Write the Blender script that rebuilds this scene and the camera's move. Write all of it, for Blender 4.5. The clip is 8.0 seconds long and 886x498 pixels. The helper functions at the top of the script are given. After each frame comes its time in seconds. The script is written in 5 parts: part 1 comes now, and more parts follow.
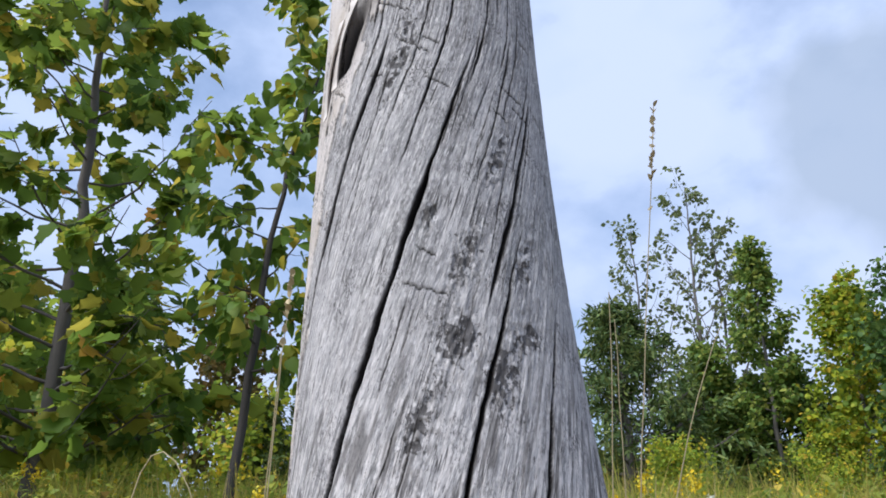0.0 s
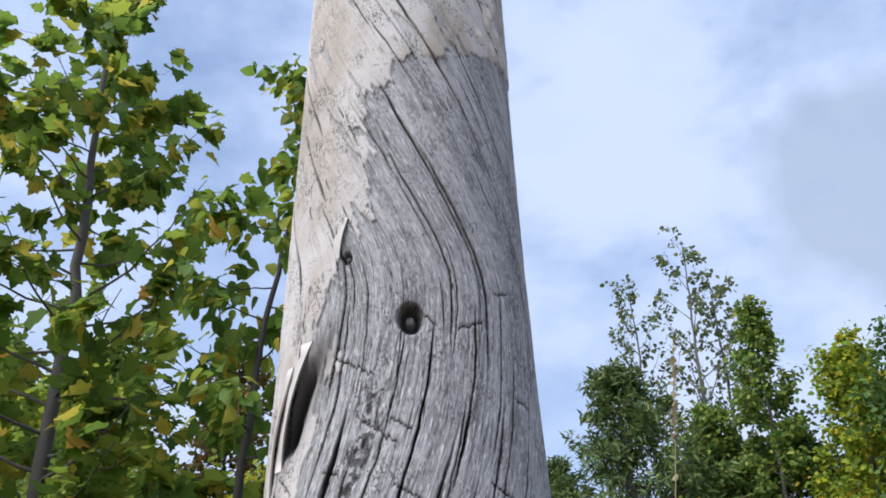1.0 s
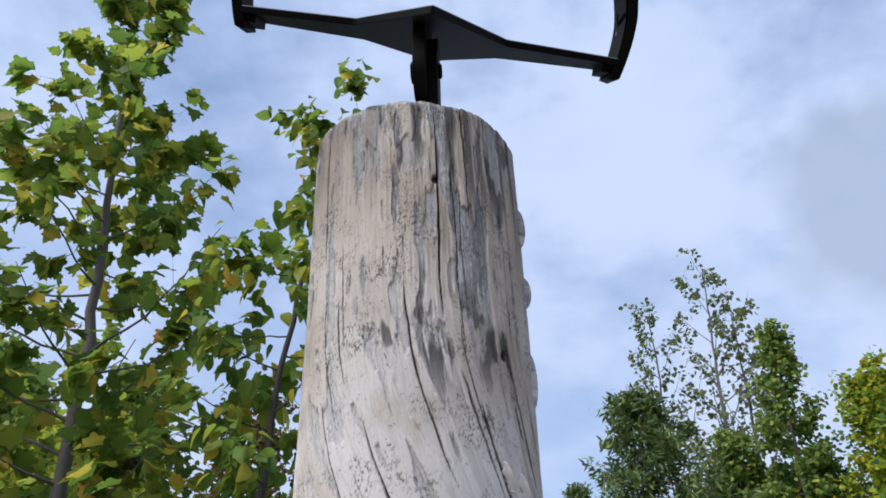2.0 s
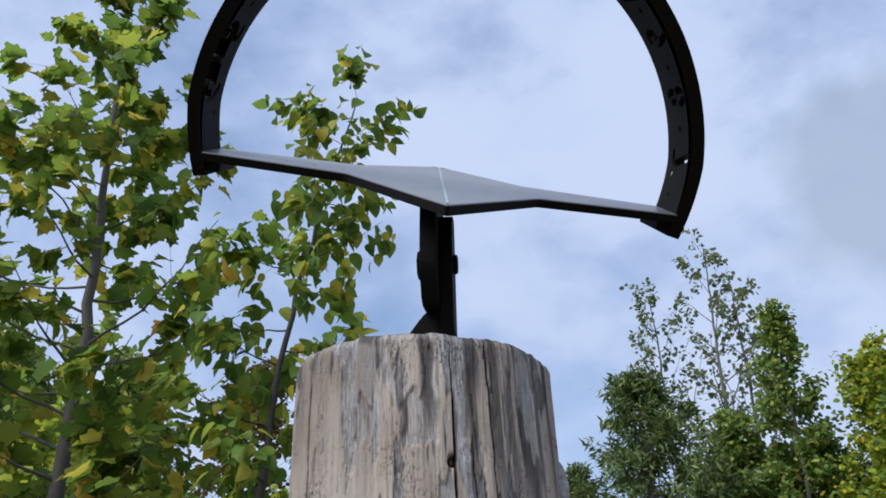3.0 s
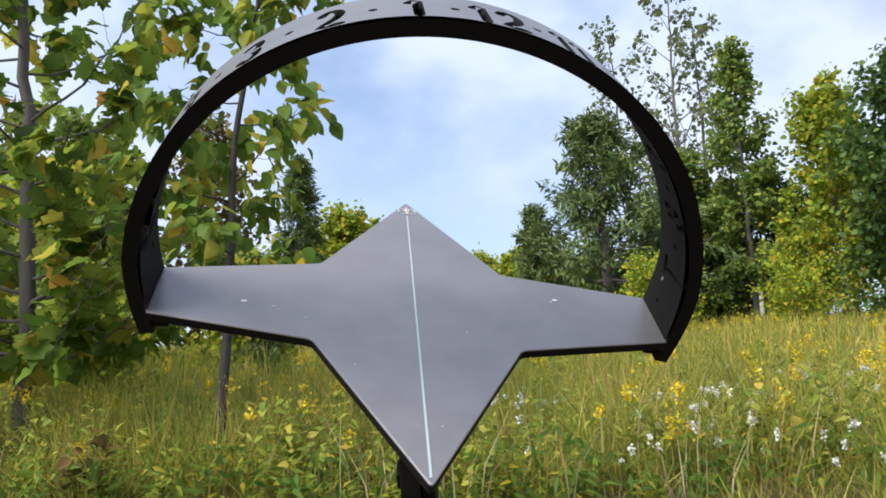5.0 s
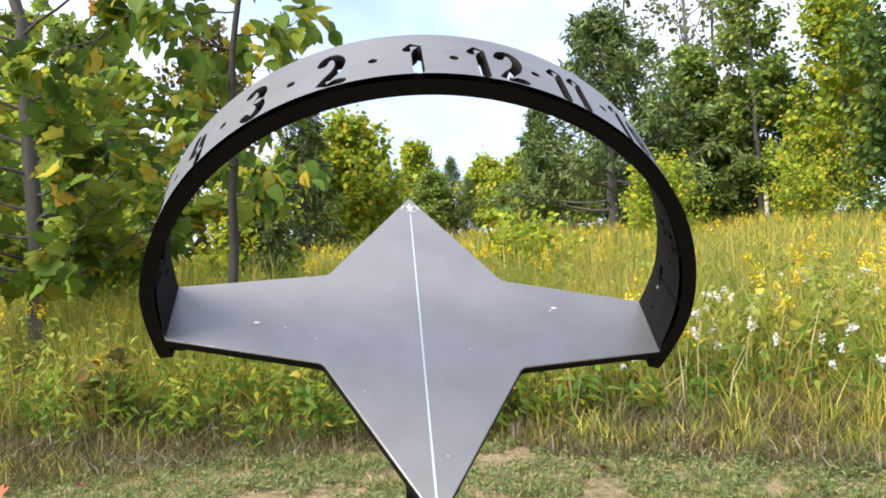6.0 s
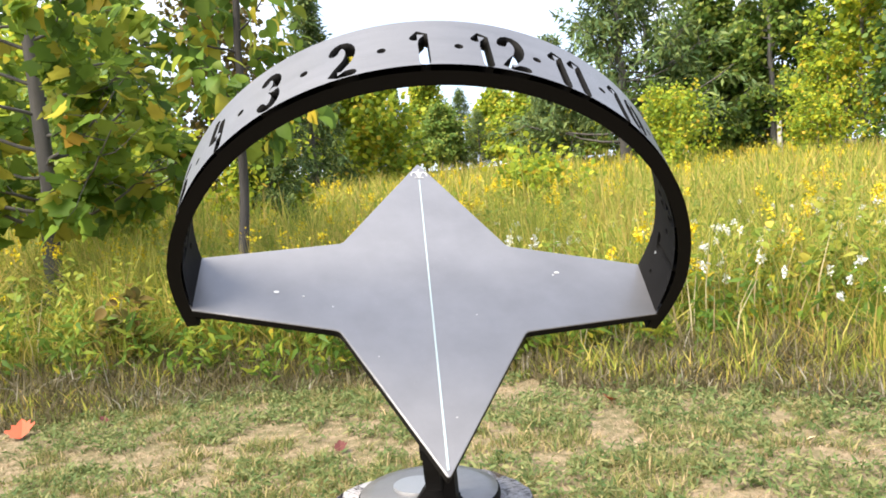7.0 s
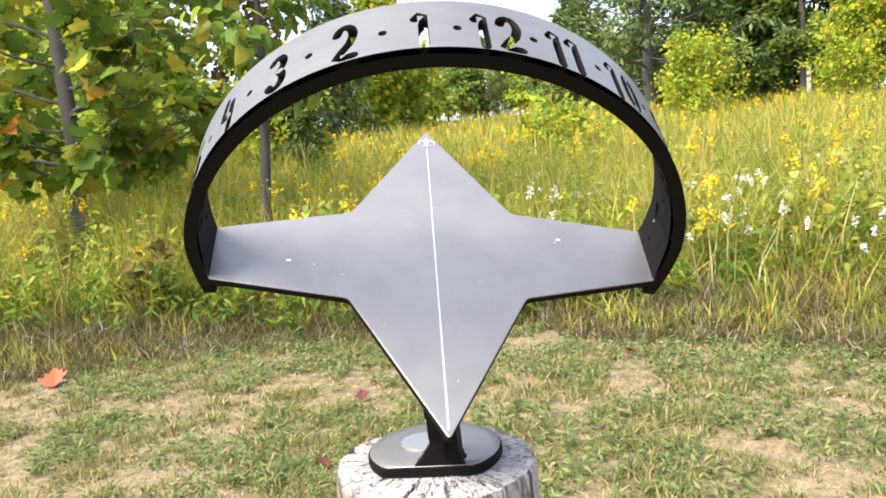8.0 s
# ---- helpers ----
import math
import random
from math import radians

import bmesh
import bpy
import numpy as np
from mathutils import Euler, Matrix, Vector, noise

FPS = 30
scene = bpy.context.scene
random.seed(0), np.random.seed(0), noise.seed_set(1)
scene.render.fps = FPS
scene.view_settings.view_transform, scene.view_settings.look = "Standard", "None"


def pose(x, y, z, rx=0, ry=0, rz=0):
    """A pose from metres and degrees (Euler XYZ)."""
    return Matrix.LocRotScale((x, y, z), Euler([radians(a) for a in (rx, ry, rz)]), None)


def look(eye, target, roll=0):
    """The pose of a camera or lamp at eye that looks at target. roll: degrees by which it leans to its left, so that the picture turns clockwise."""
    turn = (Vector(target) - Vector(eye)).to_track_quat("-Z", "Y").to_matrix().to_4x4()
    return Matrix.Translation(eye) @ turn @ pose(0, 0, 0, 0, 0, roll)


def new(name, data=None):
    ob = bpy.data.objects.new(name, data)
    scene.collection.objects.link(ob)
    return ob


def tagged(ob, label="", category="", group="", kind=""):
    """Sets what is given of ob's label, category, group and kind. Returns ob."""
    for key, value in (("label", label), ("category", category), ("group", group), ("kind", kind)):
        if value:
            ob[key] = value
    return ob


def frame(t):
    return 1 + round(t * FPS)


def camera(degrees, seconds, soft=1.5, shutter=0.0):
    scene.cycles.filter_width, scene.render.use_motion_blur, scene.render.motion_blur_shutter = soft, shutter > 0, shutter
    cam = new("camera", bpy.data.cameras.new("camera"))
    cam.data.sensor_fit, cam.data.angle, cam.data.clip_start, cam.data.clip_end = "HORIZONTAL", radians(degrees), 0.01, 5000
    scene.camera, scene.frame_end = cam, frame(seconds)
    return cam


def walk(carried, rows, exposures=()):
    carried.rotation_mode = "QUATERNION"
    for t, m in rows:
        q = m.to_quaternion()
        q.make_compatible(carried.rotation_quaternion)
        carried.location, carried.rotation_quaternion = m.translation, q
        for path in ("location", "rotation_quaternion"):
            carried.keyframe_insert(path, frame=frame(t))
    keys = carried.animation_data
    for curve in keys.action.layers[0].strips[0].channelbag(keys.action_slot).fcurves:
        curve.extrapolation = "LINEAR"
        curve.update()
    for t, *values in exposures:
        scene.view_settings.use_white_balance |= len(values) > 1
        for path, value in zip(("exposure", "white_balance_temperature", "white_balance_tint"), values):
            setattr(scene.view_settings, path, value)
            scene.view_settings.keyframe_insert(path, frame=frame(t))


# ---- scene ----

# ---- camera and its walk ----
cam = camera(58.69, 8.0, soft=1.75)
PATH = [  # seconds, x, y, z, yaw, pitch, lean
    (0, 0.0363, -0.4695, 0.2501, 3.50, 22.35, -0.43),
    (0.5, 0.0469, -0.4394, 0.3349, 3.16, 24.92, 0.04),
    (1.0, 0.0446, -0.4386, 0.4481, 3.38, 26.65, 0.41),
    (1.5, 0.0498, -0.4555, 0.5940, 4.13, 27.85, 0.36),
    (1.7, 0.0487, -0.4580, 0.6560, 4.43, 27.95, 0.20),
    (2.8, 0.0376, -0.4151, 0.8900, 5.06, 27.25, 0.09),
    (3.0, 0.0347, -0.4099, 0.9163, 4.79, 26.27, 0.14),
    (3.5, 0.0298, -0.4163, 0.9764, 3.78, 22.75, 0.53),
    (4.0, 0.0258, -0.4241, 1.0381, 2.81, 17.84, 1.18),
    (4.5, 0.0290, -0.4256, 1.0839, 2.15, 12.45, 1.98),
    (5.0, 0.0326, -0.4388, 1.1426, 2.08, 7.59, 2.70),
    (6.5, 0.0399, -0.4697, 1.2204, 3.19, -2.00, 3.97),
    (7.0, 0.0419, -0.4832, 1.2303, 3.82, -4.22, 4.26),
    (7.5, 0.0474, -0.4917, 1.2371, 4.71, -6.24, 4.40),
    (8.0, 0.0554, -0.5009, 1.2435, 5.70, -7.72, 4.59)]
EXPOSURES = [(0, 0.38, 6050, 10), (1.0, 0.36, 6050, 10), (1.7, 0.30, 6050, 10), (2.8, 0.15, 6050, 10), (3.5, 0.18, 6100, 10), (4.2, 0.39, 6250, 10), (5.0, 0.65, 6500, 10), (6.3, 1.38, 6850, 10), (7.0, 1.57, 6950, 10), (8.0, 1.64, 6950, 10)]
walk(cam, [(t, pose(x, y, z, 90 + p, 0, a) @ pose(0, 0, 0, 0, 0, -lean)) for t, x, y, z, a, p, lean in PATH], EXPOSURES)

# ---- light: bright sky with broken cloud, soft sun from the side ----
SUN_EL, SUN_AZ = 52.0, -130.0  # azimuth from +y, clockwise
world = bpy.data.worlds.new("sky")
scene.world = world
world.use_nodes = True
wn, wl = world.node_tree.nodes, world.node_tree.links
wn.clear()
w_out, w_bg, w_sky = wn.new("ShaderNodeOutputWorld"), wn.new("ShaderNodeBackground"), wn.new("ShaderNodeTexSky")
w_sky.sky_type, w_sky.sun_disc = "NISHITA", False
w_sky.sun_elevation, w_sky.sun_rotation = radians(SUN_EL), radians(SUN_AZ)
w_sky.air_density, w_sky.dust_density = 1.0, 1.5
w_tc, w_map = wn.new("ShaderNodeTexCoord"), wn.new("ShaderNodeMapping")
w_map.inputs["Scale"].default_value = (1.0, 1.0, 1.5)
w_map.inputs["Location"].default_value = (0.4, 0.1, 0.3)
w_n1, w_n2 = wn.new("ShaderNodeTexNoise"), wn.new("ShaderNodeTexNoise")
w_n1.inputs["Scale"].default_value, w_n1.inputs["Detail"].default_value, w_n1.inputs["Roughness"].default_value = 2.6, 7, 0.56
w_n2.inputs["Scale"].default_value, w_n2.inputs["Detail"].default_value, w_n2.inputs["Roughness"].default_value = 2.6, 4, 0.48
w_r1, w_r2 = wn.new("ShaderNodeValToRGB"), wn.new("ShaderNodeValToRGB")
w_r1.color_ramp.elements[0].position, w_r1.color_ramp.elements[1].position = 0.36, 0.55
w_r1.color_ramp.elements[0].color, w_r1.color_ramp.elements[1].color = (0.30, 0.30, 0.30, 1), (1, 1, 1, 1)
w_r2.color_ramp.elements[0].position, w_r2.color_ramp.elements[1].position = 0.35, 0.62
w_r2.color_ramp.elements[0].color, w_r2.color_ramp.elements[1].color = (4.5, 5.8, 8.7, 1), (6.5, 7.3, 9.2, 1)
w_mix = wn.new("ShaderNodeMix")
w_mix.data_type = "RGBA"
wl.new(w_tc.outputs["Generated"], w_map.inputs["Vector"])
wl.new(w_map.outputs["Vector"], w_n1.inputs["Vector"])
wl.new(w_map.outputs["Vector"], w_n2.inputs["Vector"])
wl.new(w_n1.outputs["Fac"], w_r1.inputs["Fac"])
wl.new(w_n2.outputs["Fac"], w_r2.inputs["Fac"])
wl.new(w_r1.outputs["Color"], w_mix.inputs["Factor"])
w_gain = wn.new("ShaderNodeVectorMath")
w_gain.operation = "SCALE"
w_gain.inputs["Scale"].default_value = 1.55
wl.new(w_sky.outputs["Color"], w_gain.inputs[0])
wl.new(w_gain.outputs["Vector"], w_mix.inputs["A"])
wl.new(w_r2.outputs["Color"], w_mix.inputs["B"])
# a grey bank of cloud beyond the meadow's far corner, its edge broken up
w_warp = wn.new("ShaderNodeTexNoise")
w_warp.inputs["Scale"].default_value, w_warp.inputs["Detail"].default_value = 6.0, 6
w_sub, w_dir, w_len = wn.new("ShaderNodeVectorMath"), wn.new("ShaderNodeVectorMath"), wn.new("ShaderNodeVectorMath")
w_sub.operation, w_dir.operation, w_len.operation = "SCALE", "ADD", "DISTANCE"
w_sub.inputs["Scale"].default_value = 0.16
w_len.inputs[1].default_value = (0.53, 0.87, 0.54)
w_r3, w_bank = wn.new("ShaderNodeValToRGB"), wn.new("ShaderNodeMix")
w_r3.color_ramp.elements[0].position, w_r3.color_ramp.elements[1].position = 0.105, 0.15
w_r3.color_ramp.elements[0].color, w_r3.color_ramp.elements[1].color = (0.72, 0.72, 0.72, 1), (0, 0, 0, 1)
w_bank.data_type = "RGBA"
w_bank.inputs["B"].default_value = (4.1, 4.9, 6.2, 1)
wl.new(w_tc.outputs["Generated"], w_warp.inputs["Vector"])
wl.new(w_warp.outputs["Color"], w_sub.inputs[0])
wl.new(w_tc.outputs["Generated"], w_dir.inputs[0])
wl.new(w_sub.outputs["Vector"], w_dir.inputs[1])
wl.new(w_dir.outputs["Vector"], w_len.inputs[0])
wl.new(w_len.outputs["Value"], w_r3.inputs["Fac"])
wl.new(w_r3.outputs["Color"], w_bank.inputs["Factor"])
wl.new(w_mix.outputs["Result"], w_bank.inputs["A"])
wl.new(w_bank.outputs["Result"], w_bg.inputs["Color"])
w_bg.inputs["Strength"].default_value = 0.085
wl.new(w_bg.outputs["Background"], w_out.inputs["Surface"])
sun = new("sun", bpy.data.lights.new("sun", "SUN"))
sun.data.energy, sun.data.angle, sun.data.color = 3.9, radians(40), (1.0, 0.96, 0.89)
_el, _az = radians(SUN_EL), radians(SUN_AZ)
_d = Vector((math.sin(_az) * math.cos(_el), math.cos(_az) * math.cos(_el), math.sin(_el)))
sun.matrix_world = look(_d * 60, (0, 0, 0))


# ---- materials ----
class Nodes:
    """A node material under construction."""

    def __init__(self, name):
        self.m = bpy.data.materials.new(name)
        self.m.use_nodes = True
        self.t = self.m.node_tree
        self.t.nodes.clear()
        self.out = self.t.nodes.new("ShaderNodeOutputMaterial")

    def add(self, kind, ins=None, **props):
        n = self.t.nodes.new("ShaderNode" + kind)
        if "attribute_name" in props:
            n.attribute_name = props["attribute_name"]
        if "data_type" in props:
            n.data_type, n.blend_type = props["data_type"], props["blend_type"]
        if "operation" in props:
            n.operation, n.use_clamp = props["operation"], props["use_clamp"]
        if "wave_type" in props:
            n.wave_type, n.rings_direction = props["wave_type"], props["rings_direction"]
        for k, v in (ins or {}).items():
            if isinstance(v, bpy.types.NodeSocket):
                self.t.links.new(v, n.inputs[k])
            else:
                n.inputs[k].default_value = v
        return n

    def ramp(self, fac, stops):
        n = self.add("ValToRGB", {"Fac": fac})
        e = n.color_ramp.elements
        while len(e) < len(stops):
            e.new(0.5)
        for el, (p, c) in zip(e, stops):
            el.position = p
            el.color = (*c, 1) if len(c) == 3 else (c[0], c[0], c[0], 1)
        return n.outputs["Color"]

    def noise(self, scale, detail=4, rough=0.55, vec=None):
        ins = {"Scale": scale, "Detail": detail, "Roughness": rough}
        if vec is not None:
            ins["Vector"] = vec
        return self.add("TexNoise", ins).outputs["Fac"]

    def mix(self, fac, a, b, blend="MIX"):
        n = self.add("Mix", data_type="RGBA", blend_type=blend)
        for k, v in (("Factor", fac), ("A", a), ("B", b)):
            if isinstance(v, bpy.types.NodeSocket):
                self.t.links.new(v, n.inputs[k])
            else:
                n.inputs[k].default_value = v if k == "Factor" else (*v, 1)
        return n.outputs["Result"]

    def math(self, op, a, b=0.0, clamp=False):
        n = self.add("Math", operation=op, use_clamp=clamp)
        for i, v in enumerate((a, b)):
            if isinstance(v, bpy.types.NodeSocket):
                self.t.links.new(v, n.inputs[i])
            else:
                n.inputs[i].default_value = v
        return n.outputs[0]

    def pos(self, scale=(1, 1, 1)):
        tc = self.add("TexCoord")
        return self.add("Mapping", {"Vector": tc.outputs["Object"], "Scale": scale}).outputs["Vector"]

    def finish(self, shader):
        self.t.links.new(shader.outputs[0], self.out.inputs["Surface"])
        return self.m

    def solid(self, color, rough=0.6, metal=0.0, bump=None, strength=0.3, dist=0.002, spec=0.5):
        p = self.add("BsdfPrincipled")
        for k, v in (("Base Color", color), ("Roughness", rough), ("Metallic", metal), ("Specular IOR Level", spec)):
            if isinstance(v, bpy.types.NodeSocket):
                self.t.links.new(v, p.inputs[k])
            else:
                p.inputs[k].default_value = (*v, 1) if k == "Base Color" else v
        if bump is not None:
            b = self.add("Bump", {"Height": bump, "Strength": strength, "Distance": dist})
            self.t.links.new(b.outputs["Normal"], p.inputs["Normal"])
        return self.finish(p)


def leaf_material(name, stops, trans=0.5, rough=0.45, patch=0.0, patch_scale=1.1):
    """Leaves: colour differs leaf by leaf and from patch to patch, light shines through."""
    n = Nodes(name)
    g = n.add("NewGeometry")
    pick = g.outputs["Random Per Island"]
    if patch:
        drift = n.math("MULTIPLY", n.math("SUBTRACT", n.noise(patch_scale, 3, 0.6, n.pos()), 0.5), patch)
        pick = n.math("ADD", pick, drift, True)
    col = n.ramp(pick, stops)
    vein = n.noise(18, 3, 0.6, n.pos())
    col = n.mix(n.math("MULTIPLY", vein, 0.3), col, (0.03, 0.05, 0.012), "MIX")
    d = n.add("BsdfPrincipled", {"Base Color": col, "Roughness": rough + 0.1, "Specular IOR Level": 0.2})
    warm = n.mix(0.5, col, (1.0, 0.95, 0.25), "MULTIPLY")
    bright = n.add("Gamma", {"Color": warm, "Gamma": 0.72}).outputs["Color"]
    tr = n.add("BsdfTranslucent", {"Color": bright})
    mx = n.add("MixShader", {0: trans})
    n.t.links.new(d.outputs[0], mx.inputs[1])
    n.t.links.new(tr.outputs[0], mx.inputs[2])
    return n.finish(mx)


def bark_material(name, a, b):
    n = Nodes(name)
    s = n.noise(14, 5, 0.65, n.pos((1, 1, 0.25)))
    f = n.noise(60, 4, 0.6, n.pos((1, 1, 0.4)))
    col = n.mix(s, a, b)
    return n.solid(col, 0.9, bump=f, strength=0.6, dist=0.01)


def wood_material():
    """Weathered twisted post: bare grey wood, cream inner bark left on it, stains that run with the grain."""
    n = Nodes("weathered_wood")
    gr = n.add("Attribute", attribute_name="grain").outputs["Fac"]
    cream = n.add("Attribute", attribute_name="cream").outputs["Fac"]
    check_shade = n.add("Attribute", attribute_name="check_shade").outputs["Fac"]
    stain_shade = n.add("Attribute", attribute_name="stain_shade").outputs["Fac"]
    scar = n.add("Attribute", attribute_name="scar").outputs["Fac"]
    sep = n.add("SeparateXYZ", {"Vector": n.add("TexCoord").outputs["Object"]})
    z = sep.outputs["Z"]

    def along(ku, kz):
        return n.add("CombineXYZ", {"X": n.math("MULTIPLY", gr, ku), "Y": n.math("MULTIPLY", z, kz), "Z": 0.0}).outputs[0]
    fine = n.noise(1.0, 4, 0.65, along(170, 210))
    streak = n.noise(1.0, 5, 0.6, along(40, 62))
    fleck = n.noise(1.0, 2, 0.5, along(60, 130))
    broad = n.noise(1.0, 5, 0.6, along(7, 16))
    speck = n.noise(420, 3, 0.65, n.pos())
    lay = n.noise(1.0, 4, 0.6, along(5, 9))
    grey = n.ramp(lay, [(0.30, (0.28, 0.27, 0.272)), (0.50, (0.42, 0.405, 0.41)), (0.70, (0.58, 0.555, 0.55))])
    grey = n.mix(n.ramp(streak, [(0.34, (0.75,)), (0.50, (0.0,))]), grey, (0.15, 0.145, 0.15))
    grey = n.mix(n.ramp(fine, [(0.36, (0.60,)), (0.48, (0.0,))]), grey, (0.12, 0.115, 0.12))
    grey = n.mix(n.ramp(broad, [(0.52, (0.0,)), (0.70, (0.45,))]), grey, (0.17, 0.175, 0.17))
    chalk = n.noise(1.0, 3, 0.6, along(70, 150))
    grey = n.mix(n.ramp(chalk, [(0.54, (0.0,)), (0.62, (0.75,))]), grey, (0.66, 0.635, 0.63))
    foot = n.ramp(n.math("ADD", z, n.math("MULTIPLY", n.math("SUBTRACT", streak, 0.5), 0.12)), [(0.26, (0.85,)), (0.40, (0.0,))])
    grey = n.mix(n.math("MULTIPLY", foot, n.ramp(n.noise(1.0, 3, 0.6, along(34, 46)), [(0.46, (0.0,)), (0.56, (1.0,))])), grey, (0.68, 0.64, 0.63))
    grey = n.mix(n.math("MULTIPLY", foot, n.ramp(n.noise(1.0, 4, 0.65, along(60, 90)), [(0.56, (0.0,)), (0.62, (0.9,))])), grey, (0.07, 0.06, 0.06))
    tar = n.noise(1.0, 4, 0.65, along(46, 150))
    grey = n.mix(n.ramp(tar, [(0.62, (0.0,)), (0.67, (0.8,))]), grey, (0.075, 0.07, 0.072))
    # hair checks: long thin dark lines that follow the grain, broken up
    hair = n.noise(1.0, 2, 0.5, along(15, 7))
    hair = n.ramp(hair, [(0.489, (0.0,)), (0.496, (1.0,)), (0.502, (1.0,)), (0.509, (0.0,))])
    hair = n.math("MULTIPLY", hair, n.ramp(n.noise(28, 3, 0.5, n.pos()), [(0.46, (0.0,)), (0.54, (0.9,))]))
    grey = n.mix(hair, grey, (0.045, 0.04, 0.04))
    blot = n.noise(22, 5, 0.6, n.pos((1, 1, 0.6)))
    pale = n.ramp(blot, [(0.28, (0.70, 0.655, 0.635)), (0.48, (0.63, 0.575, 0.545)), (0.60, (0.50, 0.435, 0.375)), (0.74, (0.38, 0.325, 0.275))])
    pale = n.mix(n.ramp(broad, [(0.54, (0.0,)), (0.70, (0.55,))]), pale, (0.40, 0.365, 0.34))
    pale = n.mix(n.ramp(streak, [(0.30, (0.35,)), (0.42, (0.0,))]), pale, (0.36, 0.335, 0.32))
    pale = n.mix(n.ramp(fleck, [(0.62, (0.0,)), (0.72, (0.45,))]), pale, (0.70, 0.66, 0.61))
    # tan stain under the weathered top
    high = n.math("ADD", z, n.math("MULTIPLY", n.math("SUBTRACT", streak, 0.5), 0.22))
    tan = n.ramp(blot, [(0.30, (0.50, 0.42, 0.335)), (0.55, (0.37, 0.295, 0.225)), (0.72, (0.22, 0.17, 0.13))])
    pale = n.mix(n.ramp(high, [(0.84, (0.0,)), (0.95, (0.75,))]), pale, tan)
    col = n.mix(cream, grey, pale)
    col = n.mix(n.ramp(speck, [(0.62, (0.0,)), (0.70, (0.6,))]), col, (0.09, 0.085, 0.085))
    patch = n.noise(46, 4, 0.6, n.pos())
    grit = n.noise(900, 2, 0.6, n.pos((1, 1, 0.5)))
    spots = n.math("MULTIPLY", n.ramp(patch, [(0.50, (0.0,)), (0.64, (1.0,))]), n.ramp(grit, [(0.50, (0.0,)), (0.60, (0.85,))]))
    col = n.mix(spots, col, (0.075, 0.07, 0.07))
    # crumbling scars: dark pits and pale lifted chips
    crumb = n.noise(250, 4, 0.65, n.pos((1, 1, 0.75)))
    near_scar = n.math("ADD", scar, n.math("MULTIPLY", n.math("SUBTRACT", crumb, 0.5), 2.4))
    pit = n.math("MULTIPLY", n.ramp(near_scar, [(0.62, (0.0,)), (0.74, (0.85,))]), n.ramp(scar, [(0.06, (0.0,)), (0.22, (1.0,))]))
    chip = n.math("MULTIPLY", n.ramp(crumb, [(0.36, (0.8,)), (0.42, (0.0,))]), n.ramp(scar, [(0.20, (0.0,)), (0.45, (1.0,))]))
    col = n.mix(chip, col, (0.60, 0.575, 0.57))
    col = n.mix(pit, col, (0.060, 0.055, 0.055))
    # stains of the wood, plus shade painted round knots and in the hollow
    col = n.mix(stain_shade, col, (0.075, 0.068, 0.065))
    # cracks and holes get near-black shade on top of their real depth
    col = n.mix(check_shade, col, (0.022, 0.018, 0.016))
    h = n.math("ADD", n.math("MULTIPLY", fine, 0.8), n.math("MULTIPLY", streak, 0.5))
    h = n.math("ADD", h, n.math("MULTIPLY", speck, 0.25))
    h = n.math("SUBTRACT", h, n.math("MULTIPLY", pit, 0.9))
    return n.solid(col, n.ramp(streak, [(0.3, (0.9,)), (0.7, (0.68,))]), bump=h, strength=0.75, dist=0.0016, spec=0.3)


def end_grain_material():
    """Sawn, weathered end grain: pale, with dark radial checks and pores."""
    n = Nodes("end_grain")
    tc = n.add("TexCoord").outputs["Object"]
    xyz = n.add("SeparateXYZ", {0: tc})
    dx = n.math("SUBTRACT", xyz.outputs[0], -0.0092)
    dy = n.math("SUBTRACT", xyz.outputs[1], -0.0137)
    ang = n.math("ARCTAN2", dx, n.math("MULTIPLY", dy, -1.0))
    rad = n.math("SQRT", n.math("ADD", n.math("MULTIPLY", dx, dx), n.math("MULTIPLY", dy, dy)))
    polar = n.add("CombineXYZ", {0: n.math("MULTIPLY", ang, 1.0), 1: rad, 2: 0.0}).outputs[0]

    def spoke(a, r):
        return n.add("Mapping", {"Vector": polar, "Scale": (a, r, 1)}).outputs["Vector"]

    rings = n.noise(1.0, 3, 0.6, spoke(1.2, 330))
    pore = n.noise(1.0, 3, 0.6, spoke(26, 190))
    crack = n.noise(1.0, 3, 0.55, spoke(7.5, 26))
    big = n.noise(30, 4, 0.6)
    col = n.ramp(big, [(0.3, (0.30, 0.28, 0.27)), (0.55, (0.41, 0.385, 0.375)), (0.8, (0.48, 0.455, 0.44))])
    col = n.mix(n.ramp(rings, [(0.50, (0.0,)), (0.70, (0.5,))]), col, (0.19, 0.165, 0.15))
    col = n.mix(n.ramp(pore, [(0.55, (0.0,)), (0.62, (0.85,))]), col, (0.10, 0.09, 0.085))
    split = n.ramp(crack, [(0.480, (0.0,)), (0.491, (1.0,)), (0.509, (1.0,)), (0.520, (0.0,))])
    split = n.math("MULTIPLY", split, n.ramp(n.noise(34, 2, 0.5), [(0.36, (0.0,)), (0.48, (0.95,))]))
    col = n.mix(split, col, (0.05, 0.042, 0.04))
    h = n.math("SUBTRACT", n.math("ADD", rings, pore), split)
    return n.solid(col, 0.85, bump=h, strength=0.7, dist=0.0012, spec=0.3)


